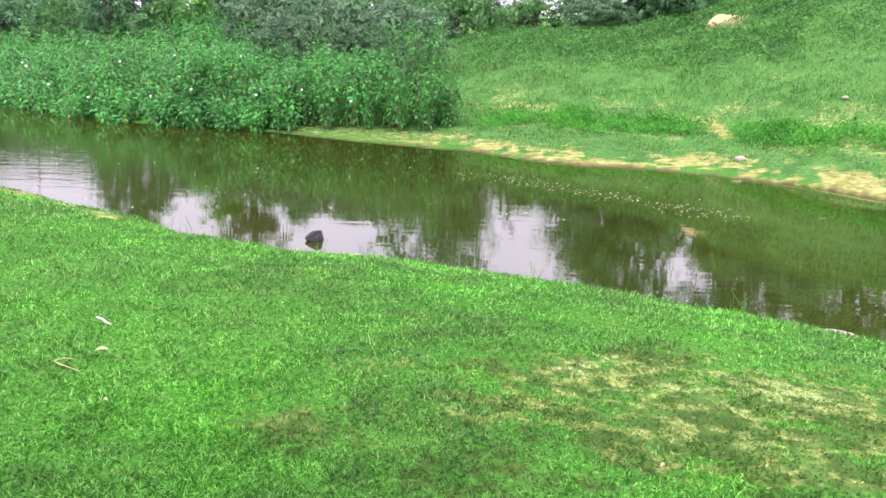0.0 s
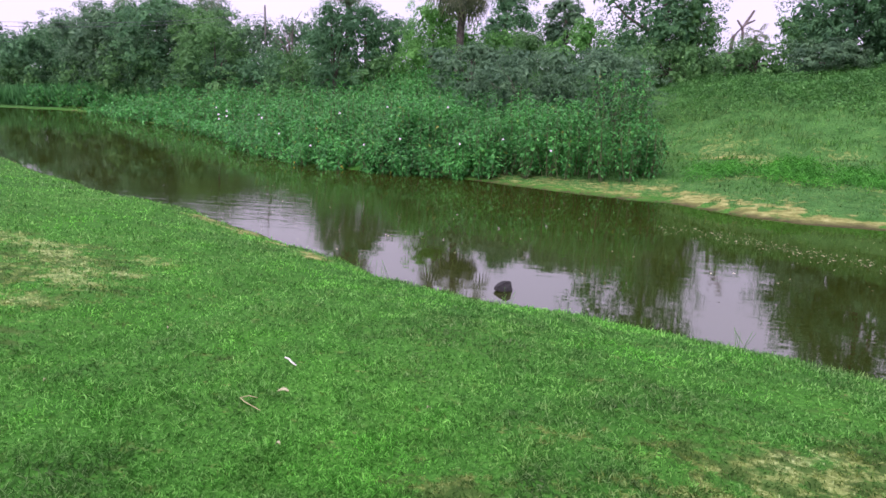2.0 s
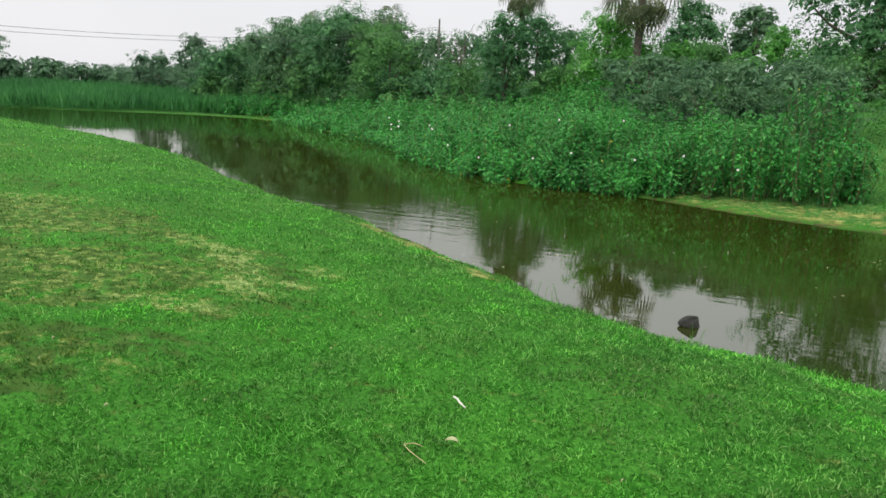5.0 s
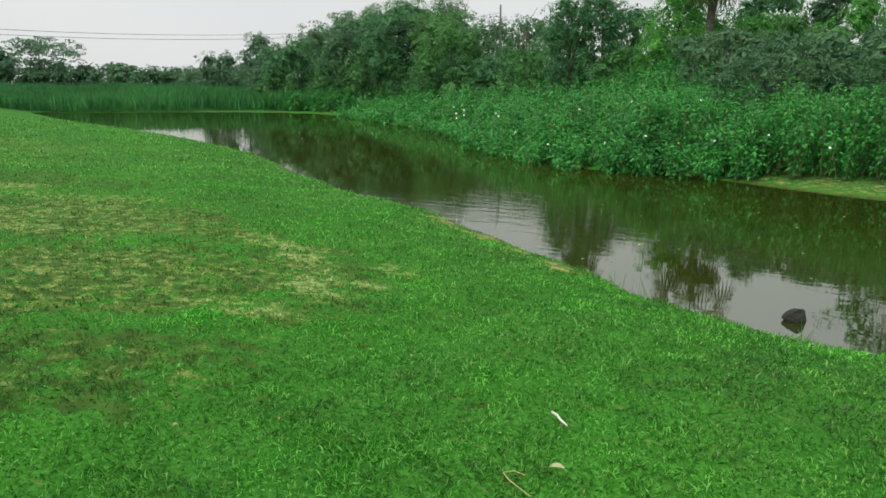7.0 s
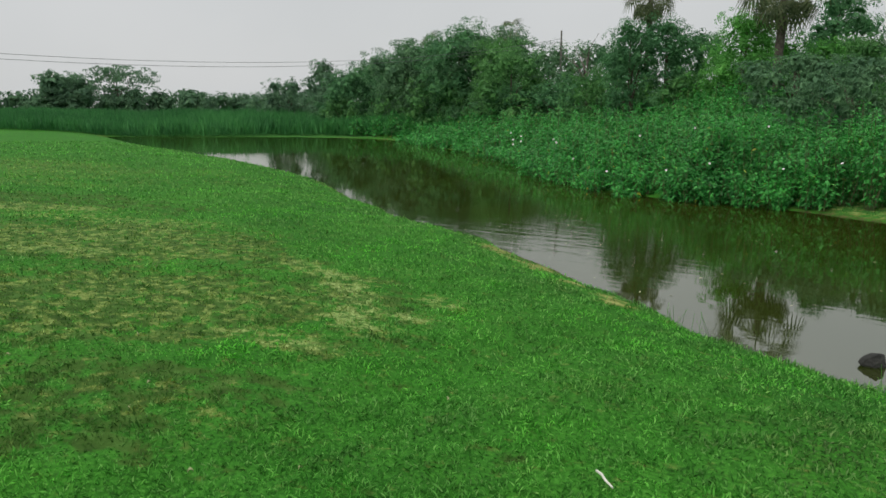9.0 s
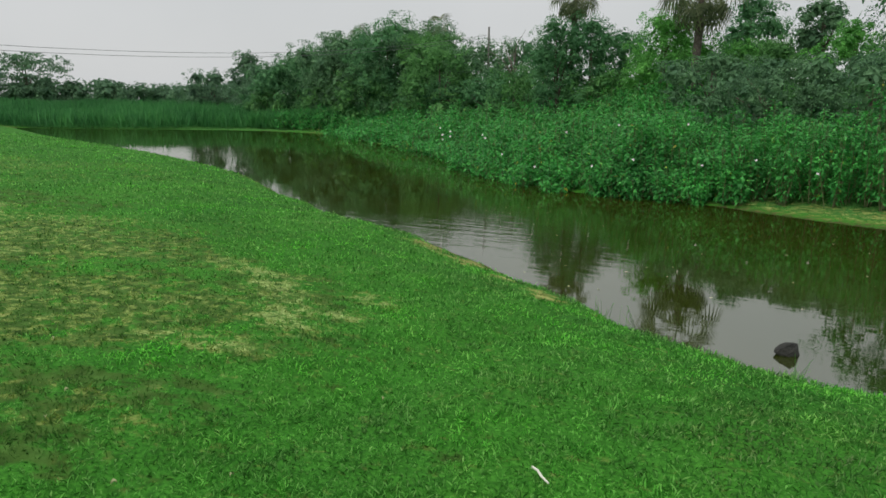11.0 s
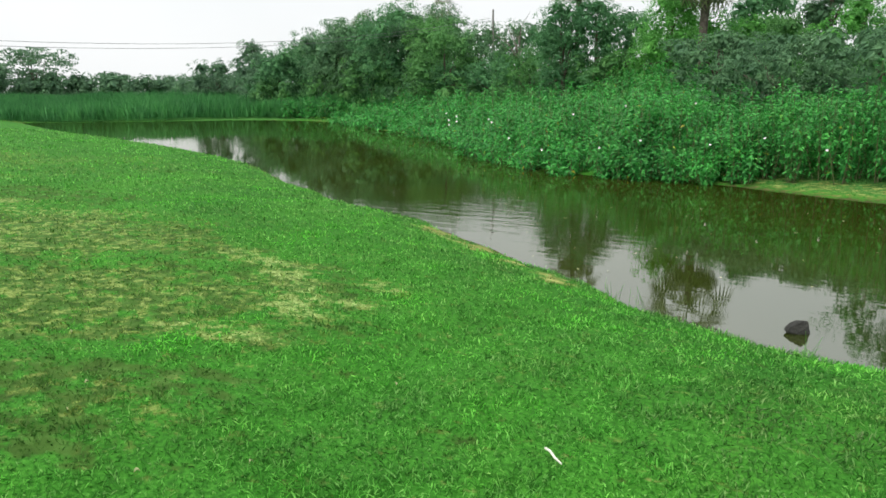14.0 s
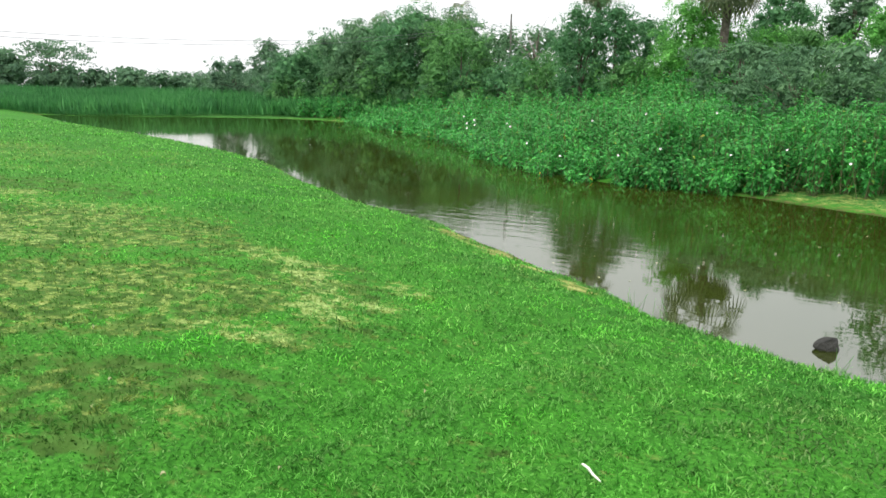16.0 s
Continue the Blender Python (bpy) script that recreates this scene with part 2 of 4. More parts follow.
def hanging_leaves(roots, away, sizes, r, narrow=0.5):
    """Heart-shaped leaves of four triangles that leave a stalk outwards and bend down to a point."""
    n = len(roots)
    s = np.asarray(sizes)[:, None]
    along = away + r.normal(0, 0.28, (n, 3))
    along /= np.linalg.norm(along, axis=1)[:, None] + 1e-9
    side = np.cross(along, np.array([0, 0, 1.0]) + r.normal(0, 0.35, (n, 3)))
    side /= np.linalg.norm(side, axis=1)[:, None] + 1e-9
    up = np.cross(side, along)
    w = narrow * 0.5 * r.uniform(0.8, 1.15, n)[:, None]
    left = roots + along * s * 0.3 + side * s * w + up * s * 0.07
    right = roots + along * s * 0.3 - side * s * w + up * s * 0.07
    mid = roots + along * s * 0.45
    tip = roots + along * s * 0.92 - up * s * r.uniform(0.12, 0.5, n)[:, None]
    v = np.stack([roots, left, mid, right, tip], 1).reshape(-1, 3)
    k = np.arange(n)[:, None] * 5
    f = np.concatenate([k + [0, 2, 1], k + [0, 3, 2], k + [1, 2, 4], k + [2, 3, 4]], 1).reshape(-1, 3)
    return v, f


# ---- materials ----
def material(name):
    m = bpy.data.materials.new(name)
    m.use_nodes = True
    nt = m.node_tree
    b = nt.nodes["Principled BSDF"]
    return m, nt.nodes, nt.links, b


def ramp(nodes, stops):
    r = nodes.new("ShaderNodeValToRGB")
    e = r.color_ramp.elements
    while len(e) < len(stops):
        e.new(0.5)
    for k, (p, c) in zip(e, stops):
        k.position, k.color = p, (*c, 1)
    return r


def noise_node(nodes, links, scale, detail=5, rough=0.6, coords=None):
    n = nodes.new("ShaderNodeTexNoise")
    n.inputs["Scale"].default_value = scale
    n.inputs["Detail"].default_value = detail
    n.inputs["Roughness"].default_value = rough
    c = coords or nodes.new("ShaderNodeTexCoord").outputs["Object"]
    links.new(c, n.inputs["Vector"])
    return n


def mixed(nodes, links, fac, a, b, mode="MIX"):
    m = nodes.new("ShaderNodeMixRGB")
    m.blend_type = mode
    for socket, value in zip(m.inputs, (fac, a, b)):
        if isinstance(value, (int, float)):
            socket.default_value = value
        elif isinstance(value, tuple):
            socket.default_value = (*value, 1)
        else:
            links.new(value, socket)
    return m.outputs[0]


def bumped(nodes, links, bsdf, height_out, strength, distance):
    b = nodes.new("ShaderNodeBump")
    b.inputs["Strength"].default_value = strength
    b.inputs["Distance"].default_value = distance
    links.new(height_out, b.inputs["Height"])
    links.new(b.outputs[0], bsdf.inputs["Normal"])


def foliage(name, dark, mid, light, gloss=0.45, translucent=0.25, patch=0.8, dry=None, shine=0.16):
    """Leaves that vary leaf by leaf and from patch to patch."""
    m, n, l, b = material(name)
    geo = n.new("ShaderNodeNewGeometry")
    r = ramp(n, [(0.0, dark), (0.5, mid), (1.0, light)])
    if dry:
        e = r.color_ramp.elements.new(0.992)
        e.color = (*light, 1)
        r.color_ramp.elements[-1].color = (*dry, 1)
    l.new(geo.outputs["Random Per Island"], r.inputs["Fac"])
    big = noise_node(n, l, patch, 3)
    rr = ramp(n, [(0.3, (0.68, 0.72, 0.72)), (0.7, (1.25, 1.2, 1.1))])
    l.new(big.outputs["Fac"], rr.inputs["Fac"])
    col = mixed(n, l, 1.0, r.outputs[0], rr.outputs[0], "MULTIPLY")
    spray = noise_node(n, l, patch * 4.5, 3)
    sr = ramp(n, [(0.34, (0.74, 0.78, 0.8)), (0.66, (1.26, 1.22, 1.1))])
    l.new(spray.outputs["Fac"], sr.inputs["Fac"])
    col = mixed(n, l, 1.0, col, sr.outputs[0], "MULTIPLY")
    l.new(col, b.inputs["Base Color"])
    b.inputs["Roughness"].default_value = gloss
    b.inputs["Specular IOR Level"].default_value = shine
    t = n.new("ShaderNodeBsdfTranslucent")
    l.new(col, t.inputs["Color"])
    mx = n.new("ShaderNodeMixShader")
    mx.inputs[0].default_value = translucent
    l.new(b.outputs[0], mx.inputs[1])
    l.new(t.outputs[0], mx.inputs[2])
    l.new(mx.outputs[0], n["Material Output"].inputs["Surface"])
    return m


def bark(name, dark, light):
    m, n, l, b = material(name)
    nz = noise_node(n, l, 9, 6)
    r = ramp(n, [(0.3, dark), (0.7, light)])
    l.new(nz.outputs["Fac"], r.inputs["Fac"])
    l.new(r.outputs[0], b.inputs["Base Color"])
    b.inputs["Roughness"].default_value = 0.9
    bumped(n, l, b, nz.outputs["Fac"], 0.6, 0.03)
    return m


def plain(name, colour, rough=0.7, vary=0.25, scale=30):
    m, n, l, b = material(name)
    nz = noise_node(n, l, scale, 4)
    r = ramp(n, [(0.25, tuple(c * (1 - vary) for c in colour)), (0.75, tuple(min(1, c * (1 + vary)) for c in colour))])
    l.new(nz.outputs["Fac"], r.inputs["Fac"])
    l.new(r.outputs[0], b.inputs["Base Color"])
    b.inputs["Roughness"].default_value = rough
    bumped(n, l, b, nz.outputs["Fac"], 0.3, 0.004)
    return m


def summed(nodes, links, a, b, ka, kb, plus=0.0):
    """ka * a + kb * b + plus, of two sockets."""
    m1, m2 = nodes.new("ShaderNodeMath"), nodes.new("ShaderNodeMath")
    m1.operation = m2.operation = "MULTIPLY_ADD"
    links.new(a, m1.inputs[0])
    m1.inputs[1].default_value, m1.inputs[2].default_value = ka, plus
    links.new(b, m2.inputs[0])
    m2.inputs[1].default_value = kb
    links.new(m1.outputs[0], m2.inputs[2])
    return m2.outputs[0]


def broken(nodes, links, amount, coords, scale, weight, spread, stops):
    """Breaks a smooth amount up into ragged clumps: its share of the ground grows with the amount."""
    squeeze = nodes.new("ShaderNodeMapping")
    squeeze.inputs["Scale"].default_value = (1.0, 1.3, 1.0)
    links.new(coords, squeeze.inputs["Vector"])
    clump = noise_node(nodes, links, scale, 7, 0.68, squeeze.outputs[0])
    v = summed(nodes, links, amount, clump.outputs["Fac"], weight, spread, -0.5 * spread)
    r = ramp(nodes, [(stops[0], (0, 0, 0)), (stops[1], (0.95, 0.95, 0.95))])
    links.new(v, r.inputs["Fac"])
    return r.outputs[0]


def worn_mask(nodes, links, coords):
    a = nodes.new("ShaderNodeAttribute")
    a.attribute_name = "worn"
    return broken(nodes, links, a.outputs["Fac"], coords, 4.2, 0.55, 2.4, (0.27, 0.47))


def dry_mask(nodes, links, coords):
    a = nodes.new("ShaderNodeAttribute")
    a.attribute_name = "dry"
    return broken(nodes, links, a.outputs["Fac"], coords, 7.5, 0.60, 2.8, (0.33, 0.60)), a.outputs["Fac"]


def straw_tone(nodes, links, amount, straw):
    """Little wear is olive brown, much wear is bleached straw."""
    r = ramp(nodes, [(0.25, (0.50, 0.52, 0.36)), (0.5, (0.74, 0.74, 0.55)), (0.85, (1.0, 0.99, 0.98))])
    links.new(amount, r.inputs["Fac"])
    return mixed(nodes, links, 1.0, straw, r.outputs[0], "MULTIPLY")


def ground_material():
    m, n, l, b = material("turf_and_soil")
    coords = n.new("ShaderNodeTexCoord").outputs["Object"]
    fine = noise_node(n, l, 34, 9, 0.8, coords)
    mid = noise_node(n, l, 6, 5, 0.6, coords)
    broad = noise_node(n, l, 0.7, 4, 0.55, coords)
    green = ramp(n, [(0.36, (0.010, 0.058, 0.005)), (0.5, (0.031, 0.16, 0.013)), (0.64, (0.07, 0.265, 0.032))])
    l.new(fine.outputs["Fac"], green.inputs["Fac"])
    tone = ramp(n, [(0.3, (0.7, 0.78, 0.75)), (0.7, (1.25, 1.15, 1.1))])
    l.new(broad.outputs["Fac"], tone.inputs["Fac"])
    turf = mixed(n, l, 1.0, green.outputs[0], tone.outputs[0], "MULTIPLY")
    straw = ramp(n, [(0.36, (0.055, 0.10, 0.02)), (0.5, (0.20, 0.29, 0.08)), (0.64, (0.46, 0.58, 0.24))])
    l.new(fine.outputs["Fac"], straw.inputs["Fac"])
    soil = ramp(n, [(0.3, (0.10, 0.115, 0.03)), (0.5, (0.22, 0.24, 0.065)), (0.72, (0.40, 0.42, 0.155))])
    l.new(mid.outputs["Fac"], soil.inputs["Fac"])
    dull = ramp(n, [(0.36, (0.012, 0.055, 0.010)), (0.5, (0.038, 0.15, 0.026)), (0.64, (0.10, 0.26, 0.06))])
    l.new(fine.outputs["Fac"], dull.inputs["Fac"])
    clumps = noise_node(n, l, 2.4, 6, 0.7, coords)
    clump_tone = ramp(n, [(0.34, (0.5, 0.62, 0.5)), (0.5, (1, 1, 1)), (0.66, (1.4, 1.2, 1.2))])
    l.new(clumps.outputs["Fac"], clump_tone.inputs["Fac"])
    dull_out = mixed(n, l, 1.0, dull.outputs[0], clump_tone.outputs[0], "MULTIPLY")
    a_bank, a_wet = n.new("ShaderNodeAttribute"), n.new("ShaderNodeAttribute")
    a_bank.attribute_name, a_wet.attribute_name = "bank", "wet"
    turf = mixed(n, l, a_bank.outputs["Fac"], turf, dull_out)
    a_soil = n.new("ShaderNodeAttribute")
    a_soil.attribute_name = "soil"
    thin = mixed(n, l, 1.0, soil.outputs[0], (0.195, 0.42, 0.22), "MULTIPLY")
    col = mixed(n, l, worn_mask(n, l, coords), turf, thin)
    dry, amount = dry_mask(n, l, coords)
    col = mixed(n, l, dry, col, straw_tone(n, l, amount, straw.outputs[0]))
    earth = mixed(n, l, a_wet.outputs["Fac"], soil.outputs[0], (0.055, 0.05, 0.02))
    col = mixed(n, l, broken(n, l, a_soil.outputs["Fac"], coords, 6.0, 1.0, 2.6, (0.25, 0.68)), col, earth)
    l.new(col, b.inputs["Base Color"])
    b.inputs["Roughness"].default_value = 0.95
    b.inputs["Specular IOR Level"].default_value = 0.15
    bumped(n, l, b, fine.outputs["Fac"], 0.4, 0.02)
    return m


def blade_material(name, dark, mid, light):
    """Grass blades: green to straw by the turf's dryness, varied blade by blade."""
    m, n, l, b = material(name)
    geo = n.new("ShaderNodeNewGeometry")
    pale = tuple(0.55 * c + k for c, k in zip(light, (0.17, 0.28, 0.10)))
    g = ramp(n, [(0.0, tuple(0.75 * c for c in dark)), (0.45, tuple(0.9 * c for c in mid)), (0.88, light), (1.0, pale)])
    l.new(geo.outputs["Random Per Island"], g.inputs["Fac"])
    broad = noise_node(n, l, 0.9, 4)
    tone = ramp(n, [(0.34, (1.0, 0.74, 1.0)), (0.5, (1.0, 0.98, 1.0)), (0.66, (0.98, 1.26, 0.82))])
    l.new(broad.outputs["Fac"], tone.inputs["Fac"])
    tufts = noise_node(n, l, 16.0, 6, 0.85)
    tuft_tone = ramp(n, [(0.34, (0.56, 0.60, 0.6)), (0.5, (0.98, 0.98, 0.98)), (0.66, (1.42, 1.26, 1.4))])
    l.new(tufts.outputs["Fac"], tuft_tone.inputs["Fac"])
    green = mixed(n, l, 1.0, g.outputs[0], tone.outputs[0], "MULTIPLY")
    green = mixed(n, l, 1.0, green, tuft_tone.outputs[0], "MULTIPLY")
    blotch = noise_node(n, l, 2.6, 5, 0.6)
    blotch_tone = ramp(n, [(0.36, (0.74, 0.66, 0.78)), (0.5, (1, 1, 1)), (0.64, (1.22, 1.25, 1.05))])
    l.new(blotch.outputs["Fac"], blotch_tone.inputs["Fac"])
    green = mixed(n, l, 1.0, green, blotch_tone.outputs[0], "MULTIPLY")
    olive = ramp(n, [(0.0, (0.025, 0.085, 0.014)), (0.5, (0.066, 0.170, 0.030)), (1.0, (0.15, 0.30, 0.075))])
    l.new(geo.outputs["Random Per Island"], olive.inputs["Fac"])
    coords = n.new("ShaderNodeTexCoord").outputs["Object"]
    green = mixed(n, l, worn_mask(n, l, coords), green, olive.outputs[0])
    s = ramp(n, [(0.0, (0.13, 0.21, 0.04)), (0.5, (0.32, 0.47, 0.13)), (1.0, (0.57, 0.74, 0.32))])
    l.new(geo.outputs["Random Per Island"], s.inputs["Fac"])
    dry, amount = dry_mask(n, l, coords)
    col = mixed(n, l, dry, green, straw_tone(n, l, amount, s.outputs[0]))
    l.new(col, b.inputs["Base Color"])
    b.inputs["Roughness"].default_value = 0.7
    b.inputs["Specular IOR Level"].default_value = 0.08
    t = n.new("ShaderNodeBsdfTranslucent")
    l.new(col, t.inputs["Color"])
    mx = n.new("ShaderNodeMixShader")
    mx.inputs[0].default_value = 0.42
    l.new(b.outputs[0], mx.inputs[1])
    l.new(t.outputs[0], mx.inputs[2])
    l.new(mx.outputs[0], n["Material Output"].inputs["Surface"])
    return m


def water_material():
    m, n, l, b = material("murky_pond_water")
    n.remove(b)
    coords = n.new("ShaderNodeTexCoord").outputs["Object"]
    big = noise_node(n, l, 0.35, 3, 0.5, coords)
    body = ramp(n, [(0.3, (0.018, 0.029, 0.003)), (0.7, (0.029, 0.038, 0.005))])
    l.new(big.outputs["Fac"], body.inputs["Fac"])
    dif = n.new("ShaderNodeBsdfDiffuse")
    l.new(body.outputs[0], dif.inputs["Color"])
    glo = n.new("ShaderNodeBsdfGlossy")
    glo.inputs["Roughness"].default_value = 0.014
    glo.inputs["Color"].default_value = (0.97, 0.98, 0.93, 1)
    fre = n.new("ShaderNodeFresnel")
    fre.inputs["IOR"].default_value = 3.2
    stretch = n.new("ShaderNodeMapping")
    stretch.inputs["Rotation"].default_value = (0, 0, radians(-28))
    stretch.inputs["Scale"].default_value = (0.22, 1.0, 1.0)
    l.new(coords, stretch.inputs["Vector"])
    rip = noise_node(n, l, 5.5, 3, 0.5, stretch.outputs[0])
    # livelier water in one reach
    patch = noise_node(n, l, 0.16, 2, 0.5, coords)
    pr = ramp(n, [(0.45, (0.3, 0.3, 0.3)), (0.62, (1.2, 1.2, 1.2))])
    l.new(patch.outputs["Fac"], pr.inputs["Fac"])
    centre = n.new("ShaderNodeVectorMath")
    centre.operation = "DISTANCE"
    centre.inputs[1].default_value = (-7.4, 12.0, 0)
    l.new(coords, centre.inputs[0])
    cr = ramp(n, [(0.0, (3.0, 3.0, 3.0)), (0.22, (2.0, 2.0, 2.0)), (0.42, (0, 0, 0))])
    div = n.new("ShaderNodeMath")
    div.operation = "DIVIDE"
    div.inputs[1].default_value = 10.0
    l.new(centre.outputs["Value"], div.inputs[0])
    l.new(div.outputs[0], cr.inputs["Fac"])
    lively = mixed(n, l, 1.0, pr.outputs[0], cr.outputs[0], "ADD")
    mul = n.new("ShaderNodeMath")
    mul.operation = "MULTIPLY"
    ripples = noise_node(n, l, 10.0, 2, 0.5, stretch.outputs[0])
    l.new(summed(n, l, rip.outputs["Fac"], ripples.outputs["Fac"], 1.0, 0.3), mul.inputs[0])
    l.new(lively, mul.inputs[1])
    bp = n.new("ShaderNodeBump")
    bp.inputs["Strength"].default_value = 0.10
    bp.inputs["Distance"].default_value = 0.02
    l.new(mul.outputs[0], bp.inputs["Height"])
    for node in (glo, fre):
        l.new(bp.outputs[0], node.inputs["Normal"])
    mx = n.new("ShaderNodeMixShader")
    l.new(fre.outputs[0], mx.inputs[0])
    l.new(dif.outputs[0], mx.inputs[1])
    l.new(glo.outputs[0], mx.inputs[2])
    l.new(mx.outputs[0], n["Material Output"].inputs["Surface"])
    return m


M_GROUND = ground_material()
M_BLADE = blade_material("lawn_blades", (0.033, 0.165, 0.021), (0.092, 0.36, 0.054), (0.23, 0.57, 0.135))
M_BANKBLADE = blade_material("bank_blades", (0.03, 0.13, 0.018), (0.06, 0.22, 0.033), (0.14, 0.34, 0.075))
M_WATER = water_material()
M_IPOMOEA = foliage("broad_bush_leaves", (0.022, 0.165, 0.034), (0.043, 0.29, 0.055), (0.105, 0.475, 0.108), 0.42, 0.3, 0.7, dry=(0.4, 0.35, 0.03), shine=0.28)
M_STEM = plain("green_brown_stems", (0.11, 0.12, 0.05), 0.8)
M_DARKLEAF = foliage("dark_tree_leaves", (0.069, 0.202, 0.090), (0.095, 0.255, 0.116), (0.134, 0.325, 0.151), 0.6, 0.35, 0.35)
M_MIDLEAF = foliage("mid_green_tree_leaves", (0.074, 0.213, 0.074), (0.108, 0.286, 0.094), (0.157, 0.370, 0.125), 0.6, 0.35, 0.4)
M_BRIGHTLEAF = foliage("bright_tree_leaves", (0.090, 0.294, 0.065), (0.140, 0.426, 0.099), (0.212, 0.557, 0.147), 0.6, 0.4, 0.5)
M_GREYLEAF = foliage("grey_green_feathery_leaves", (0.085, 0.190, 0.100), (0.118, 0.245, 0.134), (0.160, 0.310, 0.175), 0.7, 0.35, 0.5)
# Far leaves are lightened and blued in colour to imitate distance haze.
M_FARLEAF = foliage("hazed_far_leaves", (0.100, 0.205, 0.125), (0.130, 0.250, 0.155), (0.170, 0.310, 0.195), 0.7, 0.35, 0.3)
M_PALM = foliage("palm_leaf", (0.10, 0.14, 0.075), (0.15, 0.20, 0.10), (0.22, 0.25, 0.15), 0.5, 0.4, 1.0)
M_REED = foliage("reed_leaves", (0.045, 0.19, 0.06), (0.06, 0.23, 0.075), (0.08, 0.27, 0.09), 0.55, 0.25, 0.15)
M_HEDGE = foliage("low_lush_weeds", (0.03, 0.21, 0.02), (0.055, 0.33, 0.035), (0.10, 0.44, 0.06), 0.5, 0.3, 1.2)
M_CREEPER = foliage("creeper_leaves", (0.040, 0.170, 0.035), (0.070, 0.250, 0.055), (0.120, 0.330, 0.090), 0.5, 0.25, 0.8)
M_BARK = bark("tree_bark", (0.05, 0.04, 0.03), (0.14, 0.115, 0.085))
M_PALMBARK = bark("palm_bark", (0.05, 0.042, 0.035), (0.16, 0.135, 0.11))
M_DEAD = bark("dead_wood", (0.10, 0.08, 0.07), (0.22, 0.19, 0.17))
M_ROCK = bark("wet_dark_rock", (0.010, 0.011, 0.010), (0.042, 0.042, 0.038))
M_STICK = plain("bleached_stick", (0.62, 0.62, 0.54), 0.7, 0.12, 60)
M_DRYLEAF = plain("dry_leaf", (0.36, 0.38, 0.20), 0.8, 0.2, 40)
M_TWIG = plain("dry_twig", (0.36, 0.33, 0.16), 0.85, 0.25, 40)
M_PETAL = plain("pale_petals", (0.8, 0.74, 0.78), 0.6, 0.06, 20)
M_STONE = plain("pale_stone", (0.29, 0.28, 0.19), 0.9, 0.25, 14)
M_MOUND = plain("sandy_heap", (0.36, 0.325, 0.15), 0.95, 0.2, 4)
M_CABLE = plain("grey_cable", (0.12, 0.12, 0.13), 0.6, 0.1, 5)
M_POLE = bark("weathered_pole", (0.12, 0.11, 0.1), (0.25, 0.24, 0.22))
M_FLECK = plain("floating_flecks", (0.30, 0.32, 0.16), 0.6, 0.4, 3)

# ---- the ground, one sheet to the horizon ----
gx = np.concatenate([np.arange(-1400, -160, 60), np.arange(-160, -60, 4), np.arange(-60, -16, 0.5), np.arange(-16, 14, 0.18), np.arange(14, 40, 1.0), np.arange(40, 160, 8), np.arange(160, 1401, 60)])
gy = np.concatenate([np.arange(-1000, -60, 60), np.arange(-60, -4, 3), np.arange(-4, 1, 0.4), np.arange(1, 24, 0.17), np.arange(24, 46, 0.45), np.arange(46, 160, 5), np.arange(160, 1401, 60)])
GX, GY = np.meshgrid(gx, gy, indexing="ij")
fx, fy = GX.ravel(), GY.ravel()
fz = height(fx, fy)
ni, nj = GX.shape
ii, jj = np.meshgrid(np.arange(ni - 1), np.arange(nj - 1), indexing="ij")
gf = np.stack([ii * nj + jj, (ii + 1) * nj + jj, (ii + 1) * nj + jj + 1, ii * nj + jj + 1], -1).reshape(-1, 4)
ground = new("ground", mesh_np("ground", np.stack([fx, fy, fz], 1), gf, M_GROUND, {"dry": dry_amount(fx, fy), "soil": soil_amount(fx, fy), "worn": worn_amount(fx, fy), "bank": smooth(0, 1, dist_far(fx, fy)), "wet": smooth(0.055, 0.02, fz)}, True))
tagged(ground, "mown green lawn and grassy bank with yellowed patches and sandy edges", "ground", kind="structure")

# ---- the water ----
wx = np.linspace(-75, 60, 136)
wv, wf = [], []
for k, x in enumerate(wx):
    wv += [(x, float(shore_near(x)) - 2.5, 0.0), (x, float(max(shore_far(x), shore_near(x))) + 2.5, 0.0)]
    if k:
        wf.append((2 * k - 2, 2 * k, 2 * k + 1, 2 * k - 1))
water = new("water", mesh_np("water", np.array(wv), np.array(wf), M_WATER))
tagged(water, "still murky olive-brown pond water reflecting trees and grey sky", "water", kind="structure")


# ---- lawn blades ----
def blades(name, xs, ys, length, width, r, mat, lean=1.4):
    n = len(xs)
    z = height(xs, ys) - 0.004
    a = r.uniform(0, 2 * math.pi, n)
    s = np.asarray(length) * r.uniform(0.55, 1.3, n)
    w = width * r.uniform(0.7, 1.3, n)
    tilt = r.uniform(0.2, lean, n)
    d = np.stack([np.cos(a) * np.sin(tilt), np.sin(a) * np.sin(tilt), np.cos(tilt)], 1)
    side = np.stack([-np.sin(a), np.cos(a), 0 * a], 1) * w[:, None]
    p = np.stack([xs, ys, z], 1)
    mid = p + d * (s * 0.4)[:, None] + [0, 0, 0.006]
    tip = p + d * s[:, None]
    v = np.stack([p, mid + side, tip, mid - side], 1).reshape(-1, 3)
    k = np.arange(n)[:, None] * 4
    f = np.concatenate([k + [0, 1, 2], k + [0, 2, 3]], 1).reshape(-1, 3)
    dry = np.clip(dry_amount(xs, ys) + r.normal(0, 0.1, n), 0, 1)
    return new(name, mesh_np(name, v, f, mat, {"dry": np.repeat(dry, 4)}))


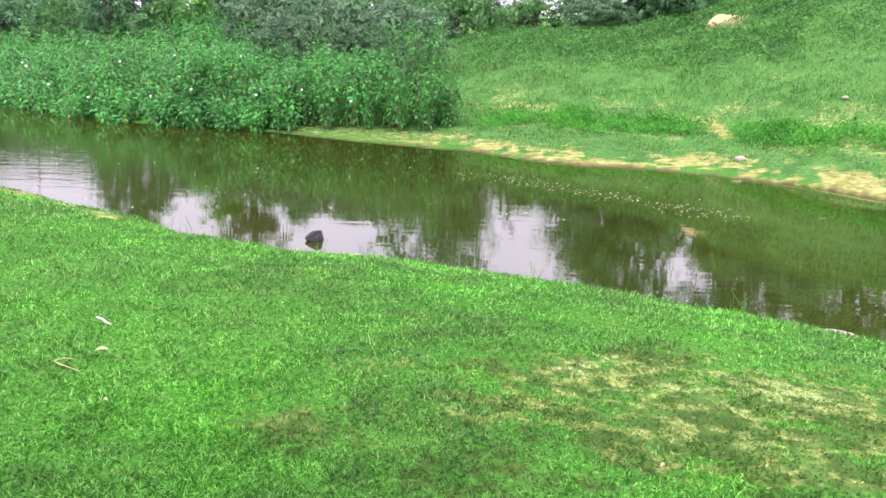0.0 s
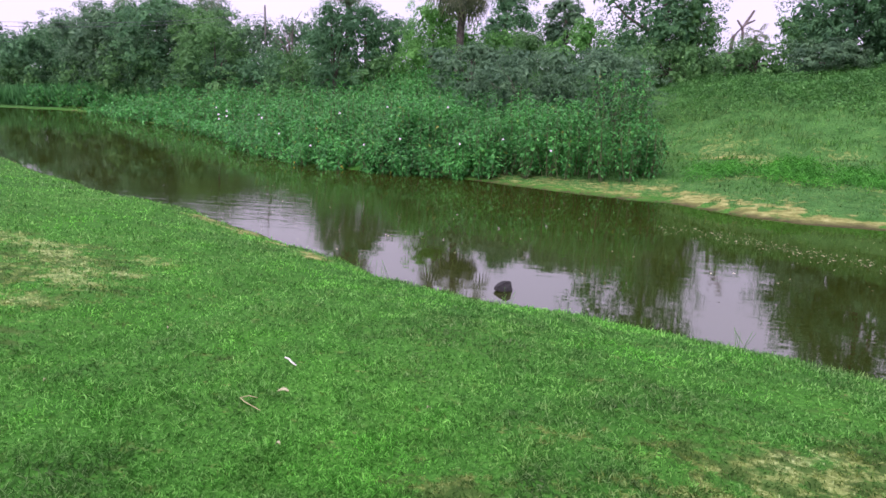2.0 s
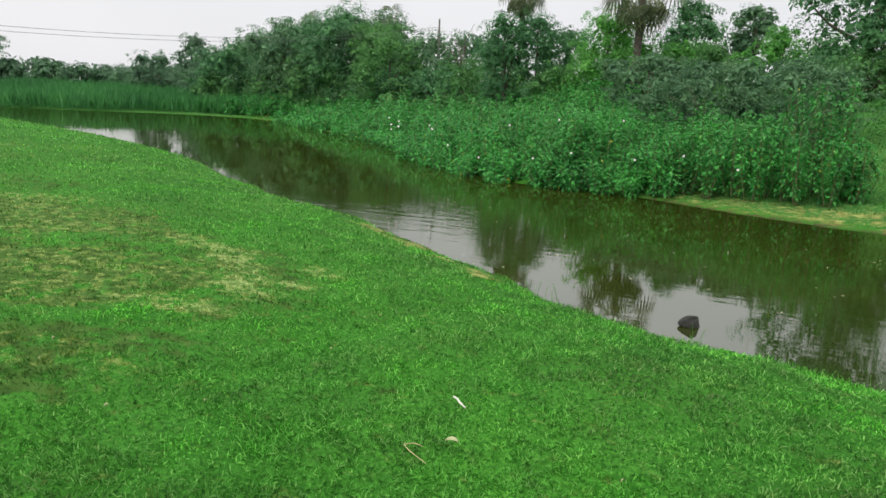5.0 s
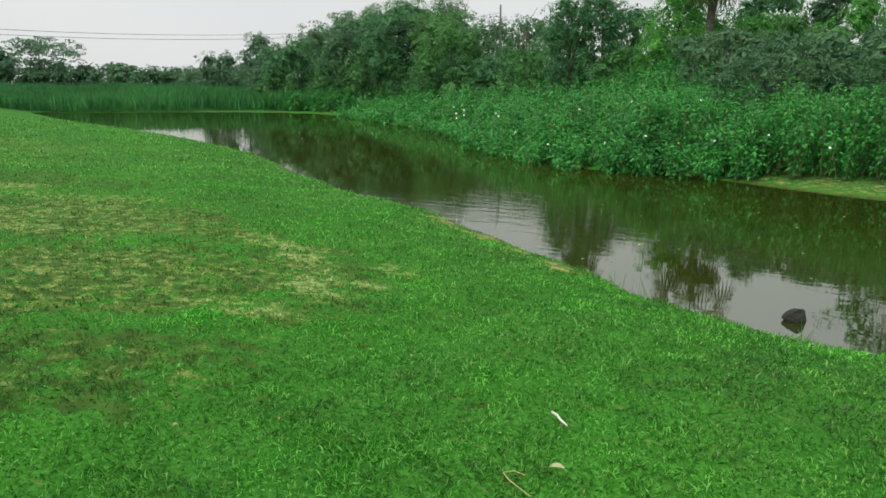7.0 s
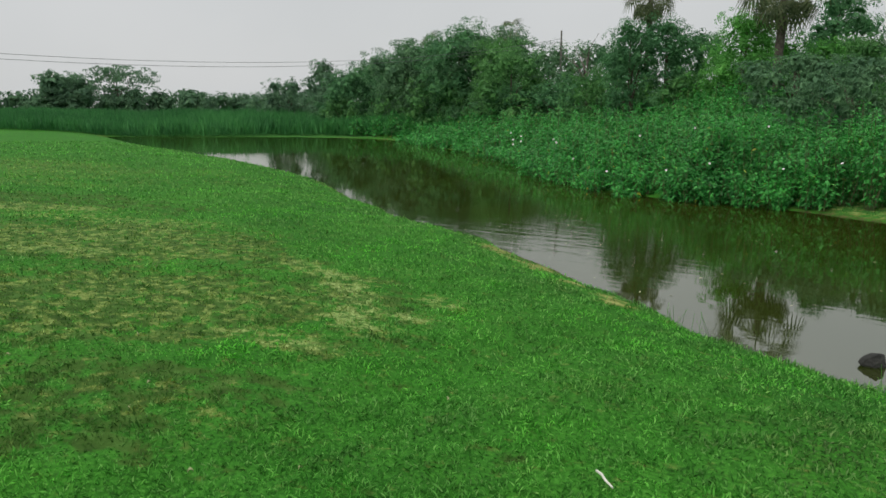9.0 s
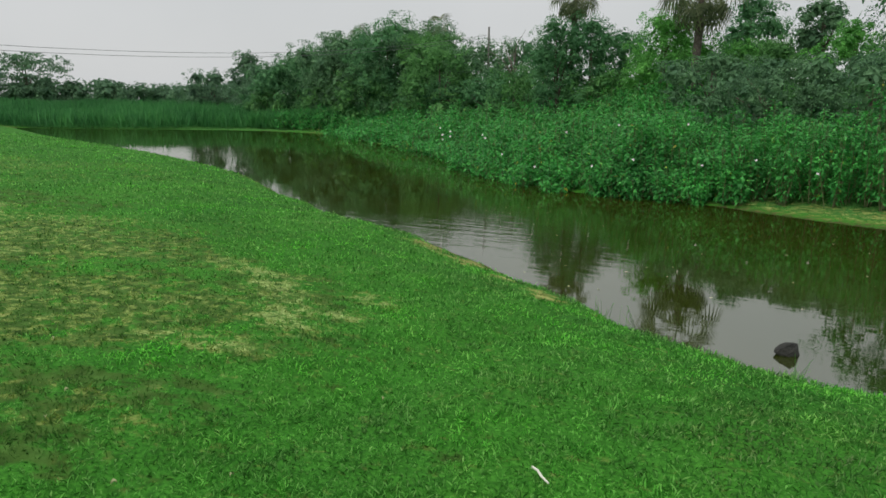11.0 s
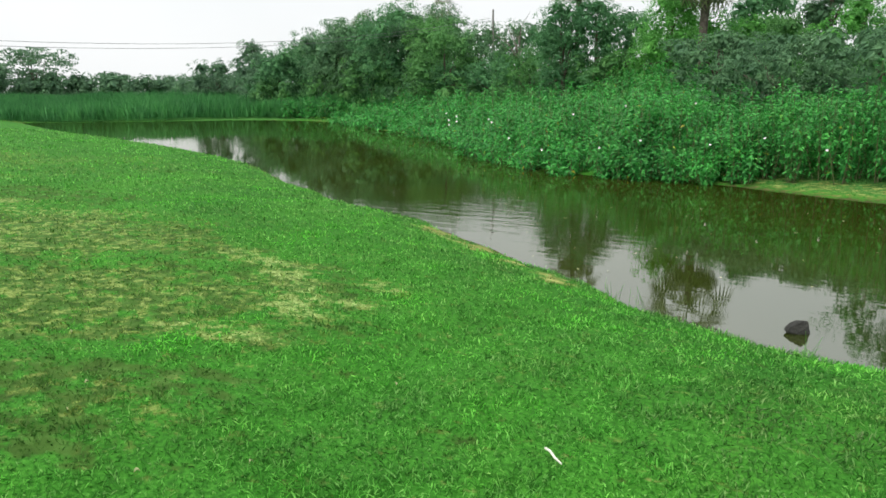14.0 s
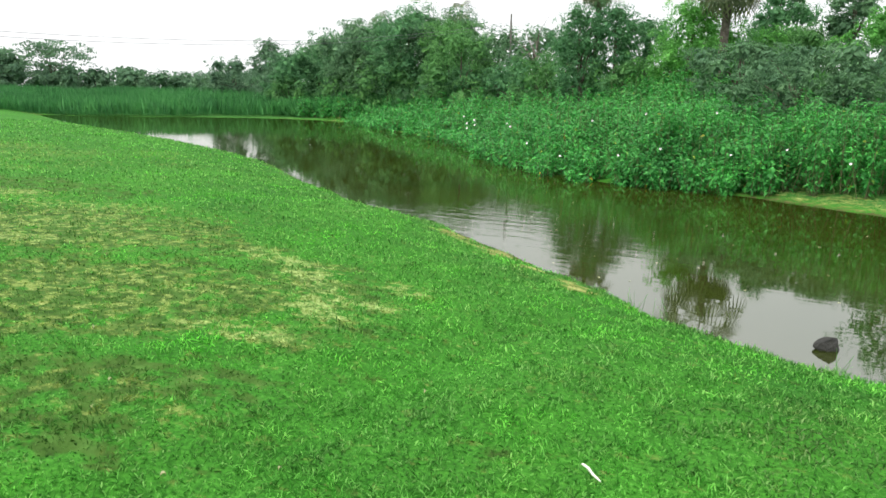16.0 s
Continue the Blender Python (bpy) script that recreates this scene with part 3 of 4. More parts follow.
def lawn_points(n, x0, x1, y0, y1, r, keep):
    x, y = r.uniform(x0, x1, n), r.uniform(y0, y1, n)
    k = keep(x, y)
    return x[k], y[k]


def on_lawn(x, y):
    dn = dist_near(x, y)
    clump = 0.3 + 1.3 * vnoise(x, y, 0.10, 41) * (0.5 + vnoise(x, y, 0.5, 42))
    thin = 1 - np.maximum(0.5 * dry_amount(x, y), 0.3 * worn_amount(x, y))
    return (dn > 0.05) & (rng.random(len(x)) < clump * thin * (1 - soil_amount(x, y)))


def turf(name, n, r0, r1, half, long, label, az0=-118, az1=78, even=False):
    """Short lying blades, denser towards the path, growing coarser away from it."""
    rad = np.exp(rng.uniform(math.log(r0), math.log(r1), n))
    if even:
        rad = r1 * np.sqrt(rng.random(n))
    az = np.radians(rng.uniform(az0, az1, n))

    x, y = -0.5 + rad * np.sin(az), 0.6 + rad * np.cos(az)
    k = on_lawn(x, y)
    x, y, rad = x[k], y[k], np.maximum(rad[k], 1.7)
    n = len(x)
    z = height(x, y) - 0.004
    a = rng.uniform(0, 2 * math.pi, n)
    worn = worn_amount(x, y)
    s = long * rad**0.28 * rng.uniform(0.5, 1.3, n) * (0.5 + 1.0 * vnoise(x, y, 0.22, 43)) * (1 - 0.3 * worn)
    worn = np.clip(worn + rng.normal(0, 0.1, n), 0, 1)
    w = half * rad**0.75 * rng.uniform(0.6, 1.3, n)
    tilt = rng.uniform(0.3, 1.35, n)
    d = np.stack([np.cos(a) * np.sin(tilt), np.sin(a) * np.sin(tilt), np.cos(tilt)], 1)
    side = np.stack([-np.sin(a), np.cos(a), rng.normal(0, 0.35, n)], 1) * w[:, None]
    p = np.stack([x, y, z], 1)
    mid = p + d * (s * 0.45)[:, None] + [0, 0, 0.006]
    tip = p + d * s[:, None]
    v = np.stack([p, mid + side, tip, mid - side], 1).reshape(-1, 3)
    q = np.arange(n)[:, None] * 4
    f = np.concatenate([q + [0, 1, 2], q + [0, 2, 3]], 1).reshape(-1, 3)
    dry = np.clip(dry_amount(x, y) + rng.normal(0, 0.1, n), 0, 1)
    return tagged(new(name, mesh_np(name, v, f, M_BLADE, {"dry": np.repeat(dry, 4), "worn": np.repeat(worn, 4)})), label, "grass", kind="stuff")


turf("lawn_grass", 550000, 1.7, 45, 0.00125, 0.026, "short bright green mown lawn grass with straw patches")
turf("lawn_grass", 40000, 1.7, 1.7, 0.0018, 0.028, "short bright green mown lawn grass", 0, 360, True)
turf("lawn_grass", 25000, 1.7, 45, 0.0034, 0.034, "short bright green mown lawn grass", 78, 242)
# ragged longer fringe along the near water's edge
fxs = rng.uniform(-14, 6, 9000)
fys = shore_near(fxs) - rng.uniform(0.02, 0.5, 9000) ** 1.3
k = (vnoise(fxs, fys, 0.6, 44) > 0.42) & (soil_amount(fxs, fys) < 0.3)
tagged(blades("bank_fringe", fxs[k], fys[k], 0.035 + 0.06 * vnoise(fxs[k], fys[k], 0.35, 45) ** 2, 0.0028, rng, M_BLADE, 0.7), "longer ragged grass along the pond edge", "grass", kind="stuff")


def on_slope(x, y):
    df = dist_far(x, y)
    return (df > 0.25) & (df < 13) & (rng.random(len(x)) < (0.4 + 0.9 * vnoise(x, y, 0.8, 46)) * (1 - 0.7 * dry_amount(x, y)) * (1 - soil_amount(x, y)))


lx, ly = lawn_points(135000, -6, 19, 8, 29, rng, on_slope)
tagged(blades("bank_grass", lx, ly, (0.05 + 0.22 * vnoise(0.6 * lx, ly, 0.7, 47) ** 2) * np.interp(dist_far(lx, ly), [0.3, 2, 4], [0.3, 0.55, 1.0]), 0.007, rng, M_BANKBLADE, 1.1), "rough green grass on the far bank", "grass", kind="stuff")
lx, ly = lawn_points(30000, -40, -24, 28, 46, rng, on_slope)
tagged(blades("bank_grass", lx, ly, 0.16, 0.02, rng, M_BANKBLADE, 1.0), "rough light green grass on the far bank", "grass", kind="stuff")


# ---- broad-leaved bushes in the water's edge ----
def bush_cloud(xs, ys, hs, r, leaves, leaf, width=0.45):
    """Leaves and stems of a thicket of upright stalks with drooping heart-shaped leaves, as arrays."""
    zs = np.maximum(height(xs, ys), -0.25)
    roots, away, sizes, stems = [], [], [], []
    for x, y, h, z in zip(xs, ys, hs, zs):
        stalks = r.integers(5, 9)
        for _ in range(stalks):
            a, lean = r.uniform(0, 2 * math.pi), r.uniform(0.05, width)
            c, d = math.cos(a), math.sin(a)
            top = np.array([x + c * lean, y + d * lean, z + h * r.uniform(0.5, 1.0) * (1.28 if r.random() < 0.12 else 1.0)])
            foot = np.array([x + c * lean * 0.3, y + d * lean * 0.3, z - 0.05])
            mid = (foot + top) / 2 + [c * 0.05, d * 0.05, 0.05]
            stems.append(tube([foot, mid, top], [0.010, 0.008, 0.003], 3))
            n = int(leaves / stalks)
            t = 1.0 - r.random(n) ** 1.35 * 0.85
            b = 2.4 * np.arange(n) + r.uniform(0, 1.2, n)
            rise = np.interp(t, [0.2, 0.9, 1.0], [-0.35, -0.1, 0.75]) + r.normal(0, 0.18, n)
            off = np.stack([np.cos(b), np.sin(b), rise], 1)
            axis = foot[None] * (1 - t[:, None]) + top[None] * t[:, None]
            roots.append(axis + off * [1, 1, 0.2] * (0.02 + 0.09 * r.random(n))[:, None])
            away.append(off)
            sizes.append(leaf * r.uniform(0.6, 1.25, n) * np.interp(t, [0, 0.93, 1.0], [1.0, 1.0, 0.7]))
    return hanging_leaves(np.concatenate(roots), np.concatenate(away), np.concatenate(sizes), r, 0.44), joined(stems)


def thicket(name, pts, r, leaves, leaf, mat, label, width=0.45):
    xs, ys, hs = np.array(pts).T
    (v, f), (sv, sf) = bush_cloud(xs, ys, hs, r, leaves, leaf, width)
    base = new(name, mesh_np(name, v, f, mat))
    tagged(base, label, "bush", kind="stuff")
    part("stems", mesh_np("stems", sv, sf, M_STEM), base)
    return base


def bush_points(x0, x1, gap, r, back, front=-0.35):
    pts = []
    x = x0
    while x < x1:
        lim = back(x)
        d = front
        while d < lim:
            s = float(shore_far(x + 0.4) - shore_far(x - 0.4)) / 0.8
            k = math.sqrt(1 + s * s)
            px, py = x + r.uniform(-0.5, 0.5) * gap - d * s / k * 0.6, float(shore_far(x)) + d * k * 0.8 + r.uniform(-0.3, 0.3) * gap
            h = 0.78 + 0.3 * min(1, max(0, d)) + 0.8 * float(vnoise(px, py, 0.9, 51)) + 0.3 * r.random()
            h *= max(0.55, 1 - 0.05 * max(0.0, d - 2.5)) * (0.62 + 0.38 * float(smooth(-0.35, 1.6, d)))
            pts.append((px, py, h))
            d += gap * (0.85 if d < 1 else 1.15)
        x += gap
    return pts


BUSH_LABEL = "dense broad-leaved green bushes standing in the water's edge"
r1 = np.random.default_rng(11)
pts = bush_points(-6.5, 0.6, 0.46, r1, lambda x: 3.6 + 5.5 * float(smooth(-2.5, -6, x)))
pts = [(x, y, h + (0.8 if (x + 0.7) ** 2 + (y - 19.9) ** 2 < 0.45 else 0.05)) for x, y, h in pts if x < 0.3 and not (x > -4.6 and y < 18.55)]
thick_a = thicket("bush_thicket", pts, r1, 380, 0.13, M_IPOMOEA, BUSH_LABEL)
thick_b = thicket("bush_thicket", bush_points(-14, -6.5, 0.6, r1, lambda x: 11.5, -0.35), r1, 260, 0.15, M_IPOMOEA, BUSH_LABEL)
thick_c = thicket("bush_thicket", bush_points(-24, -14, 0.85, r1, lambda x: 9.5, -0.1), r1, 190, 0.185, M_IPOMOEA, BUSH_LABEL, 0.6)
thick_d = thicket("bush_thicket", bush_points(-30, -24, 0.9, r1, lambda x: 5.0, -0.1), r1, 130, 0.24, M_IPOMOEA, BUSH_LABEL, 0.7)
pts = [(x, y, h * 0.62) for x, y, h in bush_points(-35.5, -30, 0.9, r1, lambda x: 3.8, -0.1)]
thicket("bush_thicket", pts, r1, 110, 0.24, M_IPOMOEA, "low bright green bushes running out along the shore", 0.7)
pts = [(r1.uniform(-43.5, -37.2), r1.uniform(43.6, 47.0), r1.uniform(1.0, 1.9)) for _ in range(60)]
thicket("bush_thicket", pts, r1, 130, 0.26, M_IPOMOEA, "broad-leaved green bushes behind the far spit", 0.7)


# ---- trees ----
def tree(name, x, y, top, width, mat, label, seed, leaves=5000, leaf=0.16, low=0.25, clumps=16, trunk_r=0.14, open_crown=0.0, category="tree"):
    """A tapered trunk with limbs to clumps of leaves; low: where the crown starts, as a share of the height."""
    r = np.random.default_rng(seed)
    z0 = ground_z(x, y) - 0.1
    top = max(top, z0 + 0.9)
    h = top - z0
    base = new(name)
    base.matrix_basis = pose(x, y, z0)
    tagged(base, label, category)
    rad = width / 2
    sway = r.normal(0, 0.05 * h, 2)
    cz = h * (0.5 + low / 2)
    pts = [(0, 0, 0), (sway[0] * 0.3, sway[1] * 0.3, h * 0.25), (sway[0], sway[1], h * 0.5), (sway[0] * 1.1, sway[1] * 1.1, h * 0.82)]
    tv, tf = tube(pts, [trunk_r, trunk_r * 0.8, trunk_r * 0.55, trunk_r * 0.15], 8)
    part("trunk", mesh_np("trunk", tv, tf, M_BARK, None, True), base)
    # clump centres over an uneven dome
    uz = np.linspace(-0.95, 0.95, clumps) + r.normal(0, 0.06, clumps)
    ang = np.arange(clumps) * 2.4 + r.uniform(0, 0.7, clumps)
    rho = np.clip(1 - uz**2, 0.05, 1) ** (0.35 if low < 0.1 else 0.5) * (0.45 + 0.55 * r.random(clumps))
    u = np.stack([np.cos(ang) * rho, np.sin(ang) * rho, uz], 1)[r.permutation(clumps)]
    half = h * (1 - low) / 2
    cr = np.maximum(rad * r.uniform(0.3, 0.55, clumps) * (0.7 if open_crown else 1), 0.0 if open_crown else 0.12 * h)
    cent = u * [rad * 0.75, rad * 0.75, half * 0.85] + [sway[0], sway[1], cz]
    cent[0] = (sway[0], sway[1], h - cr[0] * 0.7)
    cent[:, 2] = np.clip(cent[:, 2], cr * 0.4, h - cr * 0.62)
    for k in range(min(6, clumps)):
        q = cent[k]
        root = np.array([sway[0] * 0.5, sway[1] * 0.5, h * r.uniform(0.2, 0.45)])
        mid = (root + q) / 2 + r.normal(0, 0.06 * rad, 3)
        lv, lf = tube([root, mid, q], [trunk_r * 0.45, trunk_r * 0.3, trunk_r * 0.08], 5)
        part("limb", mesh_np("limb", lv, lf, M_BARK, None, True), base)
    share = cr**2 / (cr**2).sum()
    cs, os_, big = [], [], []
    squash = np.array([1.35, 1.35, 0.42]) if open_crown else np.array([1, 1, 0.8])
    for q, s, w in zip(cent, cr, share):
        n = max(20, int(leaves * w))
        # each clump is a heap of rounded sprays with dark gaps between them
        m = 13
        ld = r.normal(0, 1, (m, 3)) + [0, 0, 0.3]
        ld /= np.linalg.norm(ld, axis=1)[:, None]
        lc = q + ld * s * r.uniform(0.6, 0.95, (m, 1)) * [1, 1, 0.85 - 0.35 * open_crown]
        lr = s * r.uniform(0.22, 0.46, m)
        of = r.integers(0, m, n)
        d = r.normal(0, 1, (n, 3)) + 0.8 * ld[of] + [0, 0, 0.4]
        d /= np.linalg.norm(d, axis=1)[:, None]
        p = lc[of] + d * squash * (lr[of] * r.random(n) ** 0.3)[:, None]
        fill = r.random(n) < (0.0 if open_crown == 1.0 else 0.13)
        p[fill] = q + d[fill] * s * 0.5 * r.random((fill.sum(), 1)) ** 0.4
        cs.append(p)
        big.append(np.where(fill, 3.0, 1.0))
        os_.append(1.5 * d)
    q, o = np.concatenate(cs), np.concatenate(os_)
    v, f = leaf_cloud(q, leaf * r.uniform(0.6, 1.35, len(q)) * np.concatenate(big), o, r, 0.25, 0.6, 0.55)
    part("crown", mesh_np("crown", v, f, mat), base)
    return base


TREES = [
    # x, y, top, width, material, leaves, leaf, low, clumps, words
    (-4.3, 25.2, 3.75, 3.4, M_GREYLEAF, 6500, 0.115, 0.0, 34, "feathery grey-green thorn shrub on the bank"),
    (-1.7, 25.0, 3.75, 3.9, M_GREYLEAF, 7500, 0.115, 0.0, 40, "feathery grey-green thorn shrub on the bank"),
    (-6.6, 27.0, 4.0, 3.0, M_GREYLEAF, 5000, 0.12, 0.0, 30, "feathery grey-green thorn shrub on the bank"),
    (-0.05, 32.5, 8.91, 4.5, M_DARKLEAF, 9500, 0.15, 0.0, 30, "tall dark green tree on top of the bank"),
    (1.2, 31.4, 5.72, 2.2, M_MIDLEAF, 5500, 0.13, 0.05, 16, "mid-green bushy tree beside a taller one"),
    (-4.2, 35.6, 6.6, 2.3, M_GREYLEAF, 4500, 0.15, 0.15, 15, "mid-green tree on top of the bank"),
    (-2.8, 31.6, 5.17, 2.1, M_BRIGHTLEAF, 3000, 0.13, 0.1, 10, "young bright green tree on the bank"),
    (-6.1, 36.9, 5.0, 2.4, M_MIDLEAF, 3000, 0.15, 0.1, 10, "mid-green tree on top of the bank"),
    (-8.2, 38.5, 7.2, 3.0, M_DARKLEAF, 7000, 0.15, 0.0, 22, "dark green tree beside a fan palm"),
    (-10.0, 33.0, 6.0, 3.4, M_BRIGHTLEAF, 8000, 0.12, 0.0, 22, "bright green round tree on the bank"),
    (-12.9, 36.6, 5.8, 2.4, M_DARKLEAF, 4600, 0.14, 0.0, 20, "dark green tree on top of the bank"),
    (-13.3, 34.0, 6.1, 2.6, M_DARKLEAF, 6000, 0.13, 0.0, 34, "dark upright tree below a fan palm"),
    (-14.9, 33.9, 6.15, 2.5, M_DARKLEAF, 6000, 0.13, 0.0, 34, "dark upright tree below a fan palm"),
    (-18.9, 40.1, 5.50, 2.9, M_DARKLEAF, 3200, 0.17, 0.05, 10, "dark green bushy tree in the row"),
    (-21.7, 42.5, 6.16, 3.7, M_GREYLEAF, 4200, 0.17, 0.05, 14, "dusty grey-green tree with thin twigs"),
    (-24.8, 43.4, 6.16, 4.0, M_GREYLEAF, 4500, 0.17, 0.05, 14, "dusty grey-green bushy tree"),
    (-25.6, 40.4, 5.8, 4.4, M_MIDLEAF, 5500, 0.18, 0.02, 16, "mid-green spreading tree on the bank"),
    # M_GREYLEAF on the large round-topped trees puts haze into their leaf colour.
    (-32.6, 47.2, 7.82, 7.1, M_GREYLEAF, 11050, 0.23, 0.02, 24, "large round-topped tree with haze-greyed leaves"),
    (-38.2, 47.8, 7.60, 6.0, M_GREYLEAF, 9100, 0.24, 0.02, 20, "large round-topped tree with haze-greyed leaves"),
    (-43.4, 50.0, 6.84, 5.2, M_DARKLEAF, 7150, 0.25, 0.02, 18, "large dark round-topped tree"),
    (-32.3, 46.6, 3.71, 3.9, M_MIDLEAF, 4000, 0.2, 0.0, 14, "green bush at the foot of the trees"),
    (-25.8, 41.3, 3.63, 3.7, M_DARKLEAF, 3500, 0.18, 0.0, 12, "dark bush at the foot of the trees"),
    (-35.6, 45.9, 4.36, 5.0, M_MIDLEAF, 4000, 0.2, 0.0, 14, "green bush at the foot of the trees"),
    (-41.5, 48.1, 3.71, 4.5, M_MIDLEAF, 3500, 0.22, 0.0, 14, "green bush at the foot of the trees"),
    (-48.5, 52.2, 6.30, 5.4, M_DARKLEAF, 4500, 0.25, 0.0, 16, "dark green tree in the row"),
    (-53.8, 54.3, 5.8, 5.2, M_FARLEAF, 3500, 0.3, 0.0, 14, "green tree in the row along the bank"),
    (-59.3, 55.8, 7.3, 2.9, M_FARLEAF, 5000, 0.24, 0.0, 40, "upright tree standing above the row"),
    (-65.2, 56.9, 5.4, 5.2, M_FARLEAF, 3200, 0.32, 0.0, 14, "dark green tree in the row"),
    (-49.0, 49.5, 5.0, 4.6, M_DARKLEAF, 3200, 0.28, 0.0, 12, "dark green tree in the row"),
    (-48.1, 47.8, 3.17, 3.9, M_MIDLEAF, 2500, 0.22, 0.0, 10, "low green bush above the reeds"),
    (6.9, 41.5, 6.4, 2.2, M_MIDLEAF, 2600, 0.2, 0.3, 12, "open green tree beyond the bank"),
    (8.45, 30.2, 9.4, 4.0, M_DARKLEAF, 9000, 0.15, 0.02, 24, "dark green tree on top of the bank"),
    (6.7, 30.4, 7.2, 3.4, M_DARKLEAF, 7500, 0.15, 0.0, 26, "dark green tree above the shrubs on the bank"),
    (6.0, 29.4, 4.45, 2.8, M_GREYLEAF, 4500, 0.12, 0.0, 14, "dusty green shrub on the bank"),
    (3.6, 30.6, 4.4, 2.6, M_MIDLEAF, 2500, 0.12, 0.0, 14, "low green shrub along the bank top"),
    (13.0, 25.4, 5.2, 3.4, M_DARKLEAF, 5000, 0.13, 0.0, 16, "dark green shrub on the bank"),
    (13.4, 30.5, 9.8, 4.0, M_DARKLEAF, 7500, 0.17, 0.02, 22, "dark green tree on top of the bank"),
    (16.5, 27.5, 9.0, 4.4, M_MIDLEAF, 6500, 0.17, 0.02, 20, "tall mid-green tree on top of the bank"),
    (0.7, 30.3, 4.18, 2.6, M_MIDLEAF, 3000, 0.13, 0.0, 16, "mid-green bush at the foot of a tall tree"),
    (8.9, 28.4, 5.2, 2.4, M_DARKLEAF, 3200, 0.14, 0.0, 16, "dark bush at the foot of a tall tree"),
    (11.6, 28.0, 5.6, 2.8, M_MIDLEAF, 3200, 0.14, 0.0, 16, "green bush at the foot of tall trees"),
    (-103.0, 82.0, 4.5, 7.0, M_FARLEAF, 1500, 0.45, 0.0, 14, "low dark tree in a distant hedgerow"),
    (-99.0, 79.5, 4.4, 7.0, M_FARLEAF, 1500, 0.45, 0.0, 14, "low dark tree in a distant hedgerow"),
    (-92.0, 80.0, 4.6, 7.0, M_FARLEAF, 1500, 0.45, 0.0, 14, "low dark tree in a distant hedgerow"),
    (-17.8, 36.4, 4.07, 3.5, M_MIDLEAF, 3600, 0.15, 0.0, 14, "green bush at the foot of the trees"),
    (-21.1, 38.9, 3.85, 3.5, M_DARKLEAF, 3600, 0.16, 0.0, 14, "dark bush at the foot of the trees"),
    (-12.7, 33.4, 3.74, 2.9, M_MIDLEAF, 3000, 0.13, 0.0, 12, "green bush at the foot of the trees"),
    (-6.8, 33.1, 4.84, 2.6, M_BRIGHTLEAF, 3000, 0.13, 0.0, 14, "bright green bush beside a palm trunk"),
    (-5.5, 33.6, 4.7, 2.6, M_MIDLEAF, 3200, 0.14, 0.0, 12, "mid-green bush on the bank"),
    (-35.2, 46.8, 8.14, 6.0, M_DARKLEAF, 8450, 0.24, 0.02, 20, "large dark round-topped tree"),
    (-29.8, 45.7, 7.06, 5.0, M_MIDLEAF, 6500, 0.23, 0.02, 18, "large green round-topped tree"),
    (-40.8, 49.1, 7.71, 5.4, M_GREYLEAF, 6500, 0.25, 0.02, 18, "large round-topped tree with haze-greyed leaves"),
    (-46.2, 51.1, 6.52, 5.2, M_DARKLEAF, 5850, 0.26, 0.02, 16, "dark green tree in the row"),
    (-11.2, 41.2, 5.3, 4.4, M_MIDLEAF, 4200, 0.17, 0.0, 16, "mid-green tree behind the bank top"),
    (-1.7, 39.0, 5.4, 3.7, M_MIDLEAF, 3500, 0.17, 0.05, 12, "mid-green tree behind the bank top"),
    (3.0, 38.0, 4.3, 3.0, M_MIDLEAF, 3000, 0.18, 0.0, 12, "low green tree behind the bank top"),
]
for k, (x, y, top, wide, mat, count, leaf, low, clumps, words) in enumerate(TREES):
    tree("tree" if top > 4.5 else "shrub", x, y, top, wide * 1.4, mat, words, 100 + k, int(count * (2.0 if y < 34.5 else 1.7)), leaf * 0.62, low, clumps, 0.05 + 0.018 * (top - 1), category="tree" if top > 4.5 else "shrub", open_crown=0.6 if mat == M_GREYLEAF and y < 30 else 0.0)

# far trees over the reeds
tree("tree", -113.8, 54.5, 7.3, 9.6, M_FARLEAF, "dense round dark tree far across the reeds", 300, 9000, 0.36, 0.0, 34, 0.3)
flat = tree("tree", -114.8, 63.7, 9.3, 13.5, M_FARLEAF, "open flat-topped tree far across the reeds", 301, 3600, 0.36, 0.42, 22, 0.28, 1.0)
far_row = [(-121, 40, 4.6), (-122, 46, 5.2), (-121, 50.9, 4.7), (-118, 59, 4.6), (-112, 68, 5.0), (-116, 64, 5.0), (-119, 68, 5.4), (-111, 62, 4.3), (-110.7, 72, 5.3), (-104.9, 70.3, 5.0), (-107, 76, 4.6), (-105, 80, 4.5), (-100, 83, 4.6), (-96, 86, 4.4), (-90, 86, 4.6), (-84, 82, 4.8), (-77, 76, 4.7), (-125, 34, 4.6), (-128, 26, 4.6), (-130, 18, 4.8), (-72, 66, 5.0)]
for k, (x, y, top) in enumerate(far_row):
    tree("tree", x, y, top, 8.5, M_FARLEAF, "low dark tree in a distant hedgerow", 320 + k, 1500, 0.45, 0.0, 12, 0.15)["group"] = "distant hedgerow"


